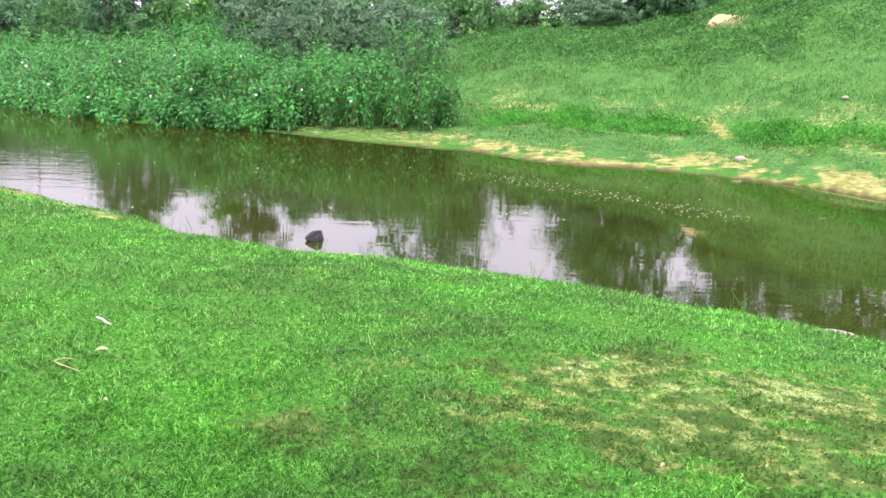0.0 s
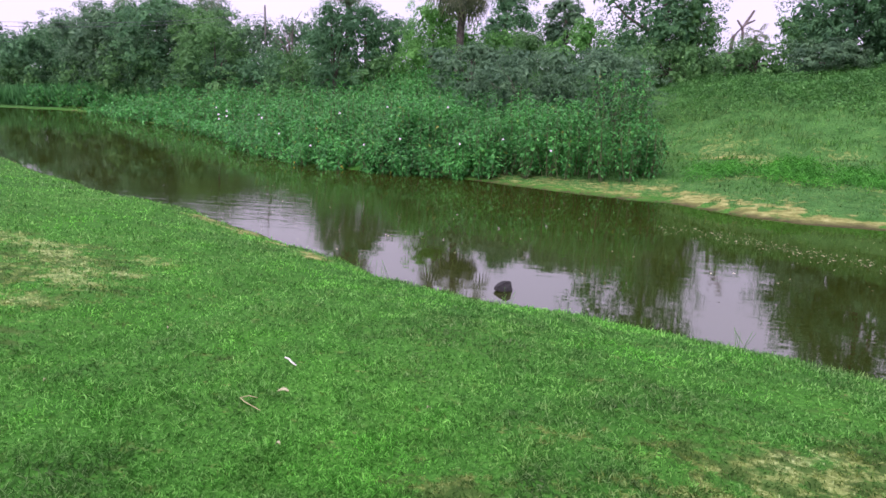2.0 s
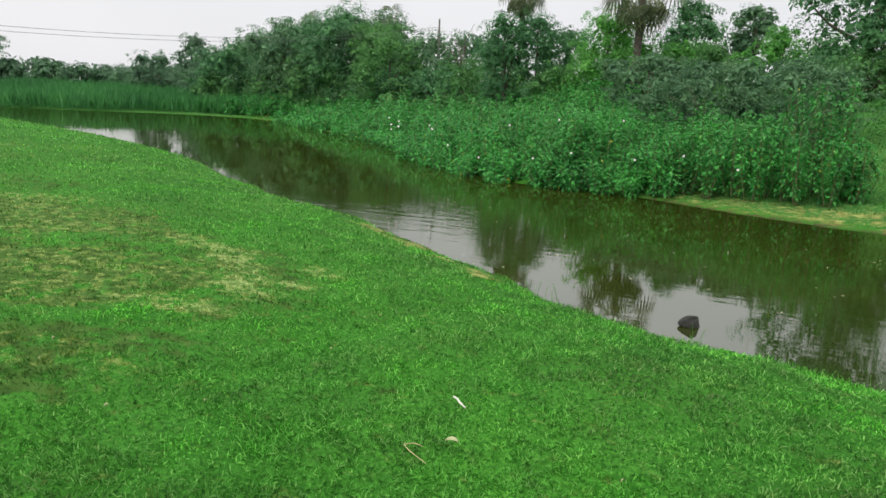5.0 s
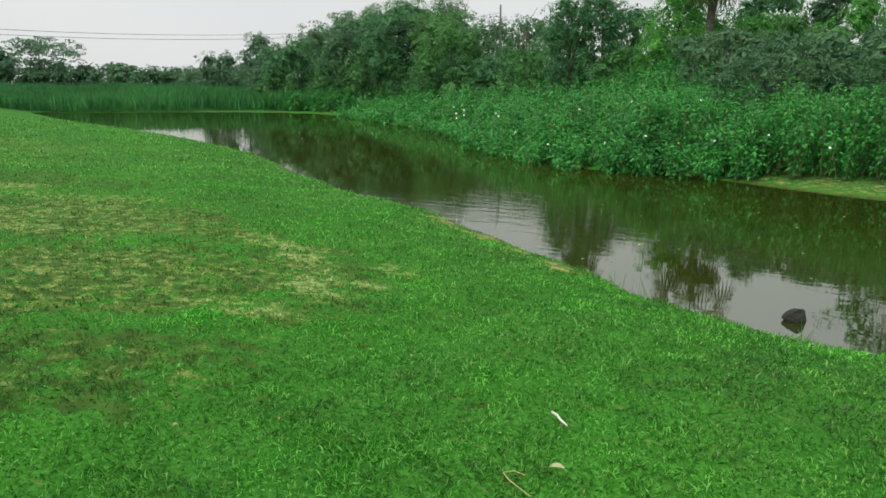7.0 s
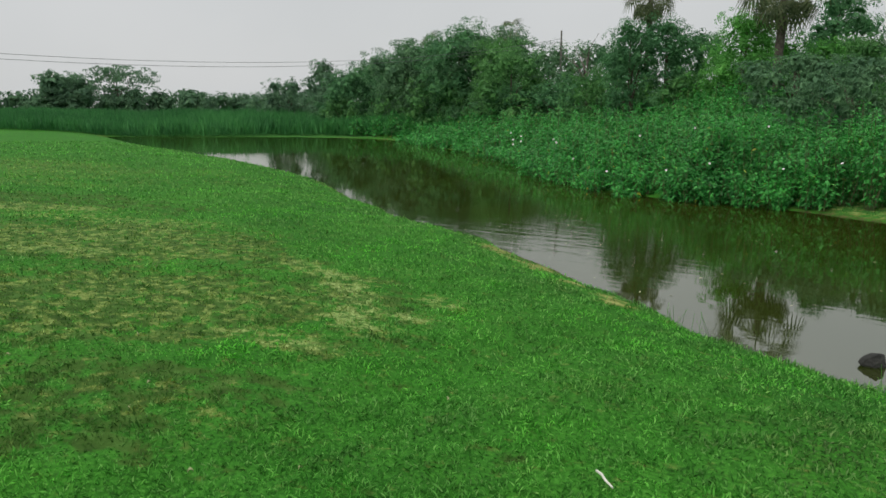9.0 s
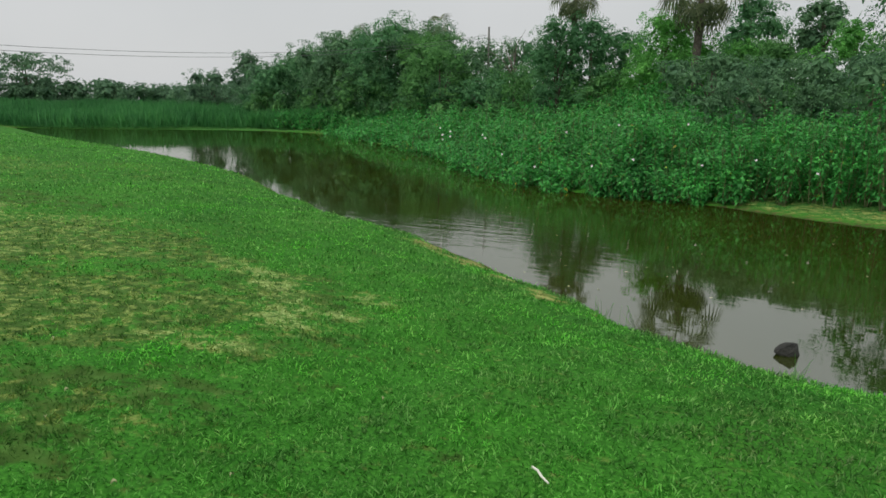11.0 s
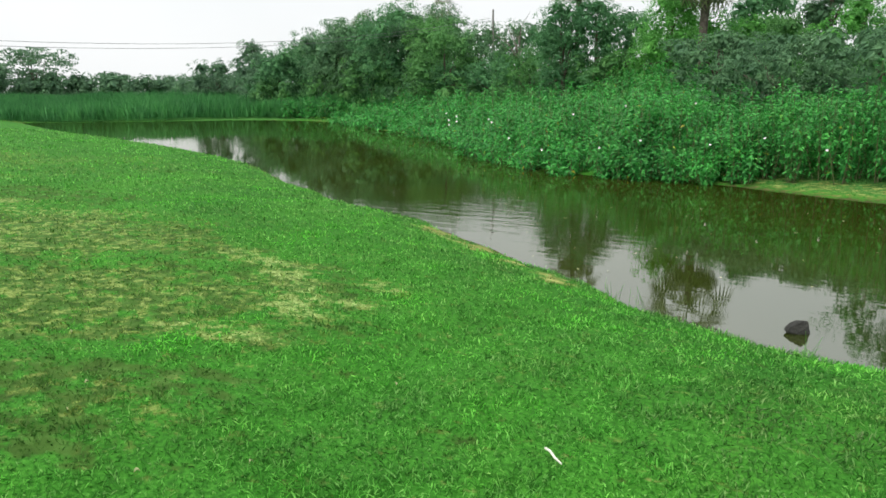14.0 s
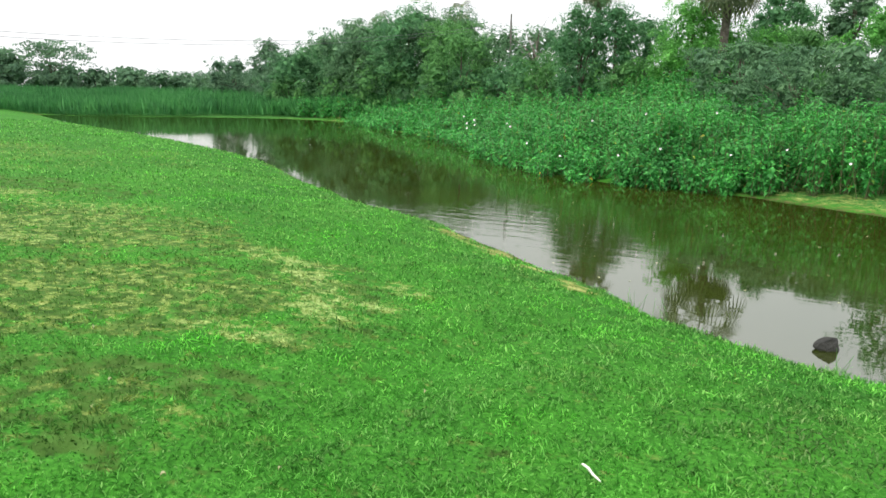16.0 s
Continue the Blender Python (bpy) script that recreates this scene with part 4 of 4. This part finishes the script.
# ---- palms ----
def fan_frond():
    """A fan palm leaf: a stalk along +x and a pleated fan of drooping blades."""
    pieces = [tube([(0, 0, 0), (0.35, 0, 0.06), (0.7, 0, 0.05)], [0.022, 0.016, 0.01], 4)]
    v, f = [], []
    for k in range(17):
        a = radians(-104 + 13 * k)
        c, s = math.cos(a), math.sin(a)
        n = 0.62 + 0.12 * math.cos(a)
        w = 0.027
        b = len(v)
        px, py = 0.7, 0.0
        v += [(px, py, 0.05), (px + c * n * 0.55 - s * w, s * n * 0.55 + c * w, 0.04), (px + c * n * 0.55, s * n * 0.55, 0.085), (px + c * n * 0.55 + s * w, s * n * 0.55 - c * w, 0.04), (px + c * n * 0.92, s * n * 0.92, -0.34)]
        f += [(b, b + 3, b + 2, b + 1), (b + 1, b + 2, b + 3, b + 4)]
    pieces.append((np.array(v), np.array(f)))
    return joined(pieces)


FROND = mesh_np("frond", *fan_frond(), M_PALM)


def palm(x, y, crown_z, size, label, seed, fronds=24, trunk_r=0.16, lean=0.3):
    r = np.random.default_rng(seed)
    z0 = ground_z(x, y) - 0.1
    base = new("palm_tree")
    base.matrix_basis = pose(x, y, z0)
    tagged(base, label, "palm tree")
    h = crown_z - z0
    pts = [(0, 0, 0), (lean * 0.4, 0, h * 0.35), (lean * 0.8, 0.05, h * 0.7), (lean, 0.05, h)]
    rings = np.linspace(0, 1, 22)
    line = np.stack([np.interp(rings, [0, 0.35, 0.7, 1], [p[c] for p in pts]) for c in range(3)], 1)
    rad = trunk_r * (1 - 0.25 * rings) * (1 + 0.09 * (np.arange(22) % 2))
    part("trunk", mesh_np("trunk", *tube(line, rad, 9), M_PALMBARK, None, True), base)
    for k in range(fronds):
        pitch = 62 - 145 * (k / fronds) ** 0.7 + r.uniform(-9, 9)
        m = pose(lean, 0.05, h) @ pose(0, 0, 0, 0, 0, 137.5 * k + r.uniform(-12, 12)) @ pose(0, 0, 0, r.uniform(-20, 20), -pitch, 0) @ Matrix.Diagonal((size, size, size, 1))
        part("frond", FROND, base, "", m)
    return base


palm(-14.8, 34.9, 7.37, 1.1, "fan palm with a drooping crown above dark trees", 401, 26, 0.15, 0.1)
palm(-8.2, 31.6, 6.85, 1.5, "fan palm with a ragged crown and thick shaggy trunk", 402, 22, 0.18, 0.1)
palm(-32.3, 50.3, 8.05, 1.0, "small palm top behind round trees", 403, 16, 0.14, 0.0)
palm(4.2, 36.2, 5.0, 0.55, "small palm behind the bank top", 404, 14, 0.1, 0.0)
palm(-42.1, 52.8, 7.85, 1.0, "small palm top behind round trees", 405, 14, 0.14, 0.0)

# dead palm: bare leaning stems with a forked stub
dead = new("dead_tree")
dz = ground_z(3.1, 31.2) - 0.1
dead.matrix_basis = pose(3.1, 31.2, dz)
tagged(dead, "bare dead tree with two leaning broken stems", "dead tree")
part("stem", mesh_np("stem", *tube([(-0.45, 0, 0), (-0.3, 0, (5.0 - dz) * 0.8), (0.05, 0, 5.0 - dz), (0.35, 0, 5.55 - dz)], [0.085, 0.07, 0.06, 0.045], 7), M_DEAD, None, True), dead)
part("stem", mesh_np("stem", *tube([(0.05, 0, 4.4 - dz), (0.0, 0, 4.9 - dz), (-0.22, 0, 5.2 - dz)], [0.055, 0.05, 0.035], 6), M_DEAD, None, True), dead)
part("stub", mesh_np("stub", *tube([(0.1, 0, 5.05 - dz), (0.42, 0.05, 5.2 - dz)], [0.05, 0.03], 6), M_DEAD, None, True), dead)

# bare twiggy top by the pole
bare = new("bare_tree")
bz = ground_z(-20.5, 40.2)
bare.matrix_basis = pose(-20.5, 40.2, bz)
tagged(bare, "thin bare-twigged tree top rising from shrubs", "tree")
r2 = np.random.default_rng(60)
part("trunk", mesh_np("trunk", *tube([(0, 0, 0), (0.05, 0, 2.5), (0, 0, 4.6 - bz)], [0.09, 0.07, 0.04], 6), M_DEAD, None, True), bare)
for k in range(16):
    a = r2.uniform(0, 2 * math.pi)
    s, hgt = r2.uniform(0.5, 1.5), r2.uniform(0.5, 1.7)
    p0 = np.array([0, 0, r2.uniform(3.2, 4.6) - bz])
    p2 = p0 + [math.cos(a) * s, math.sin(a) * s, hgt]
    part("twig", mesh_np("twig", *tube([p0, (p0 + p2) / 2 + r2.normal(0, 0.1, 3), p2, p2 + r2.normal(0, 0.15, 3)], [0.03, 0.022, 0.014, 0.008], 4), M_DEAD), bare)

# ---- reeds round the far end ----
r3 = np.random.default_rng(70)


def reed_bed(n, inside, box, h, w, label):
    x, y = r3.uniform(box[0], box[1], n), r3.uniform(box[2], box[3], n)
    k = inside(x, y)
    x, y = x[k], y[k]
    n = len(x)
    z = np.maximum(height(x, y), -0.1)
    a, s = r3.uniform(0, 2 * math.pi, n), h * r3.uniform(0.6, 1.06, n) * (0.85 + 0.3 * vnoise(x, y, 5, 71))
    s = s * np.interp(y - reed_front(x), [0, 2, 8, 24], [0.62, 0.7, 0.82, 1.0])
    lean = r3.uniform(0.05, 0.55, n)
    d = np.stack([np.cos(a) * np.sin(lean), np.sin(a) * np.sin(lean), np.cos(lean)], 1)
    turn = r3.uniform(0, 2 * math.pi, n)
    side = np.stack([np.cos(turn), np.sin(turn), 0 * a], 1) * (w * r3.uniform(0.6, 1.4, n))[:, None]
    p = np.stack([x, y, z], 1)
    mid = p + d * (s * 0.55)[:, None]
    tip = p + d * s[:, None]
    v = np.stack([p, mid + side, tip, mid - side], 1).reshape(-1, 3)
    q = np.arange(n)[:, None] * 4
    f = np.concatenate([q + [0, 1, 2], q + [0, 2, 3]], 1).reshape(-1, 3)
    return tagged(new("reed_bed", mesh_np("reed_bed", v, f, M_REED)), label, "reeds", kind="stuff")


def reed_front(x):
    return np.interp(x, [-120, -84, -71, -57, -51, -49, -45, -38, -36, -30], [24, 27.5, 29.5, 34.0, 38.4, 41.2, 44.0, 44.6, 44.5, 45])


def beyond(x, y):
    """Behind the line where the far water and the lawn end."""
    return (y > reed_front(x)) & (y < 75)


reed_bed(110000, lambda x, y: beyond(x, y) & (y < reed_front(x) + 30) & (y < 62), (-112, -40, 22, 66), 2.25, 0.05, "tall green reeds in a broad belt beyond the pond")
reed_bed(14000, lambda x, y: beyond(x, y) & (y < 46), (-46, -33, 38, 46), 2.6, 0.05, "green reeds and weeds at the pond's far corner")

# ---- weeds, creepers ----
def low_clumps(name, pts, r, n, leaf, tall, spread, mat, label):
    cs, os_ = [], []
    for x, y in pts:
        a, q = r.uniform(0, 2 * math.pi, n), np.sqrt(r.random(n)) * spread
        px, py = x + np.cos(a) * q, y + np.sin(a) * q
        lift = tall * (1 - (q / spread) ** 2 * 0.7) * r.random(n) ** 0.5
        cs.append(np.stack([px, py, height(px, py) + lift], 1))
        os_.append(np.stack([np.cos(a), np.sin(a), np.full(n, 0.6)], 1))
    c, o = np.concatenate(cs), np.concatenate(os_)
    v, f = leaf_cloud(c, leaf * r.uniform(0.6, 1.3, len(c)), o, r, 0.2, 0.5, 0.9)
    return tagged(new(name, mesh_np(name, v, f, mat)), label, "plants", kind="stuff")


def row_points(line, n, jitter, r):
    lxs, lys = np.array(line, float).T
    t = r.uniform(0, 1, n)
    s = np.linspace(0, 1, len(lxs))
    return np.stack([np.interp(t, s, lxs) + r.normal(0, jitter, n), np.interp(t, s, lys) + r.normal(0, jitter, n)], 1)


low_clumps("weed_row", row_points([(1.3, 19.4), (3.9, 19.3), (6.4, 18.9)], 95, 0.26, r3), r3, 170, 0.055, 0.34, 0.36, M_HEDGE, "low lush row of bright green weeds")
low_clumps("weed_row", row_points([(7.5, 17.6), (8.5, 16.3), (10.5, 15.0)], 85, 0.26, r3), r3, 170, 0.055, 0.36, 0.36, M_HEDGE, "low lush row of bright green weeds")
cp = []
for _ in range(1500):
    x, y = r3.uniform(0.5, 20), r3.uniform(15, 31)
    if float(dist_far(x, y)) > 8.2 and float(dist_far(x, y)) < 14 and float(vnoise(x, y, 2.0, 81)) > 0.3:
        cp.append((x, y))
low_clumps("creepers", cp, r3, 90, 0.09, 0.3, 0.6, M_CREEPER, "creeping green plants matting the upper bank")
cp = []
for _ in range(1500):
    x = r3.uniform(-34, -1.6)
    y = float(shore_far(x)) + r3.uniform(4, 17)
    if 5.5 < float(dist_far(x, y)) < 15:
        cp.append((x, y))
low_clumps("bank_weeds", cp, r3, 36, 0.24, 0.9, 0.7, M_CREEPER, "rough green weeds on the bank under the trees")

# ---- white flowers on the bushes ----
petal_v, petal_f = [], []
for k in range(10):
    a = 2 * math.pi * k / 10
    petal_v += [(0.045 * math.cos(a), 0.045 * math.sin(a), 0.03 + 0.006 * (k % 2))]
petal_v = [(0, 0, -0.03)] + petal_v
petal_f = [(0, 1 + k, 1 + (k + 1) % 10) for k in range(10)]
FLOWER = mesh_np("flower", np.array(petal_v), np.array(petal_f), M_PETAL)
r4 = np.random.default_rng(90)
for host, places in ((thick_b, [(-10.9, 17.6, 1.42), (-10.75, 17.75, 1.38), (-10.95, 17.7, 1.3), (-9.7, 17.7, 1.38), (-9.8, 17.75, 1.45), (-8.2, 17.45, 0.75), (-7.9, 18.6, 1.55), (-7.0, 18.1, 0.8), (-6.7, 19.0, 1.75), (-9.2, 17.7, 1.0), (-12.5, 20, 1.5), (-11.6, 19.1, 1.45)]),
                     (thick_a, [(-6.0, 18.0, 1.0), (-4.6, 18.6, 0.9), (-3.4, 18.2, 1.1), (-5.2, 19.5, 1.8), (-2.2, 18.0, 0.9)])):
    for x, y, z in places:
        part("flower", FLOWER, host, "", pose(x, y - 0.25, z, r4.uniform(40, 80), 0, r4.uniform(-40, 40)) @ Matrix.Scale(0.62, 4))

# ---- rock in the water ----
bm = bmesh.new()
rr = np.random.default_rng(21)
for k in range(46):
    n = Vector(rr.normal(0, 1, 3)).normalized()
    q = rr.uniform(0.82, 1.12)
    peak = 0.5 + 0.75 * max(0.0, 1 - abs(n.x - 0.45) / 0.9)
    bm.verts.new((n.x * 0.135 * q, n.y * 0.10 * q, n.z * 0.128 * q * peak))
hull = bmesh.ops.convex_hull(bm, input=bm.verts)
bmesh.ops.delete(bm, geom=list({g for g in hull["geom_interior"] if isinstance(g, bmesh.types.BMVert)}), context="VERTS")
bmesh.ops.bevel(bm, geom=list(bm.edges), offset=0.006, segments=1, affect="EDGES")
bmesh.ops.triangulate(bm, faces=list(bm.faces))
bmesh.ops.subdivide_edges(bm, edges=[e for e in bm.edges if e.calc_length() > 0.03], cuts=2)
for v in bm.verts:
    v.co += v.co.normalized() * (0.010 * noise.noise(v.co * 30) + 0.006 * noise.noise(v.co * 75))
me = bpy.data.meshes.new("rock")
bm.to_mesh(me)
bm.free()
me.materials.append(M_ROCK)
rock = tagged(new("rock", me), "dark wet rock standing out of the pond", "rock")
rock.matrix_basis = pose(-1.47, 8.36, 0.03, 0, 4, 28) @ Matrix.Scale(0.84, 4)

# ---- litter on the lawn ----
def lay(name, me, x, y, up, turn, label, category, tilt=0.0):
    ob = tagged(new(name, me), label, category)
    ob.matrix_basis = pose(x, y, ground_z(x, y) + up, tilt, 0, turn)
    return ob


stick_me = mesh_np("stick", *tube([(-0.075, 0, 0), (-0.03, 0.004, 0.004), (0.02, -0.002, 0.003), (0.075, 0.003, 0)], [0.0055, 0.0065, 0.006, 0.004], 6), M_STICK, None, True)
lay("stick", stick_me, -1.908, 3.95, 0.03, -39, "short bleached white stick lying on the lawn", "stick")


def leaf_mesh(length, width):
    n = 7
    t = np.linspace(0, 1, n)
    w = width * np.sin(math.pi * np.clip(t * 0.94 + 0.04, 0, 1)) ** 0.8
    rows = []
    for a, b in zip(t, w):
        rows += [((a - 0.5) * length, -b / 2, 0.012 * math.sin(3 * a) + 0.006), ((a - 0.5) * length, 0, 0.012 * math.sin(3 * a)), ((a - 0.5) * length, b / 2, 0.012 * math.sin(3 * a) + 0.01)]
    f = []
    for k in range(n - 1):
        f += [(3 * k, 3 * k + 3, 3 * k + 4, 3 * k + 1), (3 * k + 1, 3 * k + 4, 3 * k + 5, 3 * k + 2)]
    return np.array(rows), np.array(f)


dry_leaf = mesh_np("dry_leaf", *leaf_mesh(0.062, 0.028), M_DRYLEAF)
lay("dry_leaf", dry_leaf, -1.71, 3.49, 0.035, 15, "curled pale dry leaf on the lawn", "leaf")
twig = tagged(new("twig"), "forked dry yellowish twig lying in the grass", "twig")
twig.matrix_basis = pose(-1.87, 3.337, ground_z(-1.78, 3.3) + 0.035)
part("stem", mesh_np("stem", *tube([(0, 0, 0.004), (0.05, -0.045, 0.01), (0.165, -0.09, 0)], [0.002, 0.0028, 0.002], 5), M_TWIG), twig)
part("branch", mesh_np("branch", *tube([(0, 0, 0.004), (0.035, 0.022, 0.012), (0.08, 0.03, 0.004)], [0.003, 0.003, 0.002], 5), M_TWIG), twig)
bit = mesh_np("leaf_scrap", *leaf_mesh(0.024, 0.014), M_DRYLEAF)
for k, (x, y) in enumerate([(-1.45, 2.95), (-5.35, 3.0), (-4.3, 3.3), (-5.2, 3.75), (-9.35, 7.4), (-0.95, 3.6), (-2.95, 3.2), (-4.05, 3.05), (0.9, 2.65), (-3.3, 2.9), (-3.0, 4.3)]):
    lay("leaf_scrap", bit, x, y, 0.035, 47 * k, "small pale dry scrap of leaf on the lawn", "leaf")["group"] = "dry scraps on the lawn"


def lump(name, seed, sx, sy, sz, mat, fine=0.12, sub=3):
    b = bmesh.new()
    bmesh.ops.create_icosphere(b, subdivisions=sub, radius=1)
    for v in b.verts:
        n = v.co.normalized()
        q = 1 + 0.22 * noise.noise(n * 1.6 + Vector((seed, 0, 2))) + fine * noise.noise(n * 4 + Vector((0, seed, 0)))
        v.co = Vector((n.x * sx, n.y * sy, n.z * sz)) * q
    out = bpy.data.meshes.new(name)
    b.to_mesh(out)
    b.free()
    out.materials.append(mat)
    for p in out.polygons:
        p.use_smooth = True
    return out


lay("stone", lump("stone", 3, 0.14, 0.05, 0.04, M_STONE), 3.50, 5.95, 0.01, -25, "long pale stone at the water's edge", "stone")
lay("stone", lump("stone", 8, 0.13, 0.1, 0.08, M_STONE), 6.5, 15.8, 0.03, 10, "pale stone on the sandy shore", "stone")
lay("stone", lump("stone", 9, 0.10, 0.08, 0.05, M_STONE), 9.95, 18.4, 0.03, 40, "small pale stone on the far slope", "stone")
lay("stone", lump("stone", 10, 0.12, 0.1, 0.07, M_ROCK), -36.6, 41.0, 0.03, 40, "dark stone at the pond's corner", "stone")
lay("earth_mound", lump("earth_mound", 5, 0.62, 0.6, 0.45, M_MOUND, 0.12, 4), 9.25, 25.1, -0.16, 10, "pale sandy earth heap on the bank", "earth heap")

# ---- floating flecks ----
fl_v, fl_f = [], []
r5 = np.random.default_rng(95)
n = 420
t = r5.random(n)
fxs = 0.6 + 3.9 * t + r5.normal(0, 0.28, n)
fys = 13.6 - 2.9 * t + r5.normal(0, 0.22, n)
extra = r5.uniform([-9, 9.5], [4, 16], (160, 2))
fxs, fys = np.concatenate([fxs, extra[:, 0]]), np.concatenate([fys, extra[:, 1]])
ok = (dist_near(fxs, fys) < -0.15) & (dist_far(fxs, fys) < -0.15)
for x, y in zip(fxs[ok], fys[ok]):
    b, a, s = len(fl_v), r5.uniform(0, 6.28), r5.uniform(0.008, 0.03)
    fl_v += [(x + s * q * math.cos(a + w), y + s * q * math.sin(a + w), 0.004 + 0.003 * (w > 3)) for q, w in ((1, 0), (0.5, 1.4), (1, 3.14), (0.5, 4.6))]
    fl_f.append((b, b + 1, b + 2, b + 3))
tagged(new("floating_flecks", mesh_np("floating_flecks", np.array(fl_v), np.array(fl_f), M_FLECK)), "scattered leaf flecks and scum floating on the pond", "debris", kind="stuff")

# ---- reed-thin stalks at the near edge ----
for k, (x, n) in enumerate([(-3.25, 9), (-2.9, 6), (1.0, 8), (2.75, 12), (-1.3, 6), (0.2, 5)]):
    y = float(shore_near(x)) - 0.05
    stalks = [tube([(0.2 * (r5.random() - 0.5), 0.12 * (r5.random() - 0.5), -0.02), (0.2 * (r5.random() - 0.5), 0.1 * (r5.random() - 0.5), r5.uniform(0.12, 0.25))], [0.0028, 0.0012], 3) for _ in range(n)]
    tuft = tagged(new("grass_tuft", mesh_np("grass_tuft", *joined(stalks), M_BLADE)), "thin upright grass stalks at the pond edge", "grass", "stalks at the pond edge")
    tuft.matrix_basis = pose(x, y, ground_z(x, y))

# ---- pole and overhead cables ----
def pole(x, y, top, label):
    z0 = ground_z(x, y) - 0.2
    base = tagged(new("utility_pole"), label, "utility pole")
    base.matrix_basis = pose(x, y, z0)
    part("post", mesh_np("post", *tube([(0, 0, 0), (0, 0, (top - z0) / 2), (0, 0, top - z0)], [0.08, 0.065, 0.055], 8), M_POLE, None, True), base)


pole(-23.5, 42.5, 6.95, "weathered utility pole rising above the trees")
pole(-32.0, -10.0, 6.5, "weathered utility pole beyond the lawn")
for k, dz in enumerate((0.0, -0.16)):
    a, b = np.array([-23.5, 42.5, 6.47 + dz]), np.array([-32.0, -10.0, 6.22 + dz])
    line = [a + (b - a) * t - np.array([0, 0, 1]) * (2.28 + 0.02 * k) * 4 * t * (1 - t) for t in np.linspace(0, 1, 41)]
    tagged(new("overhead_cable", mesh_np("overhead_cable", *tube(line, [0.008] * 41, 4), M_CABLE, None, True)), "thin grey overhead cable sagging between poles", "cable", "overhead cables")
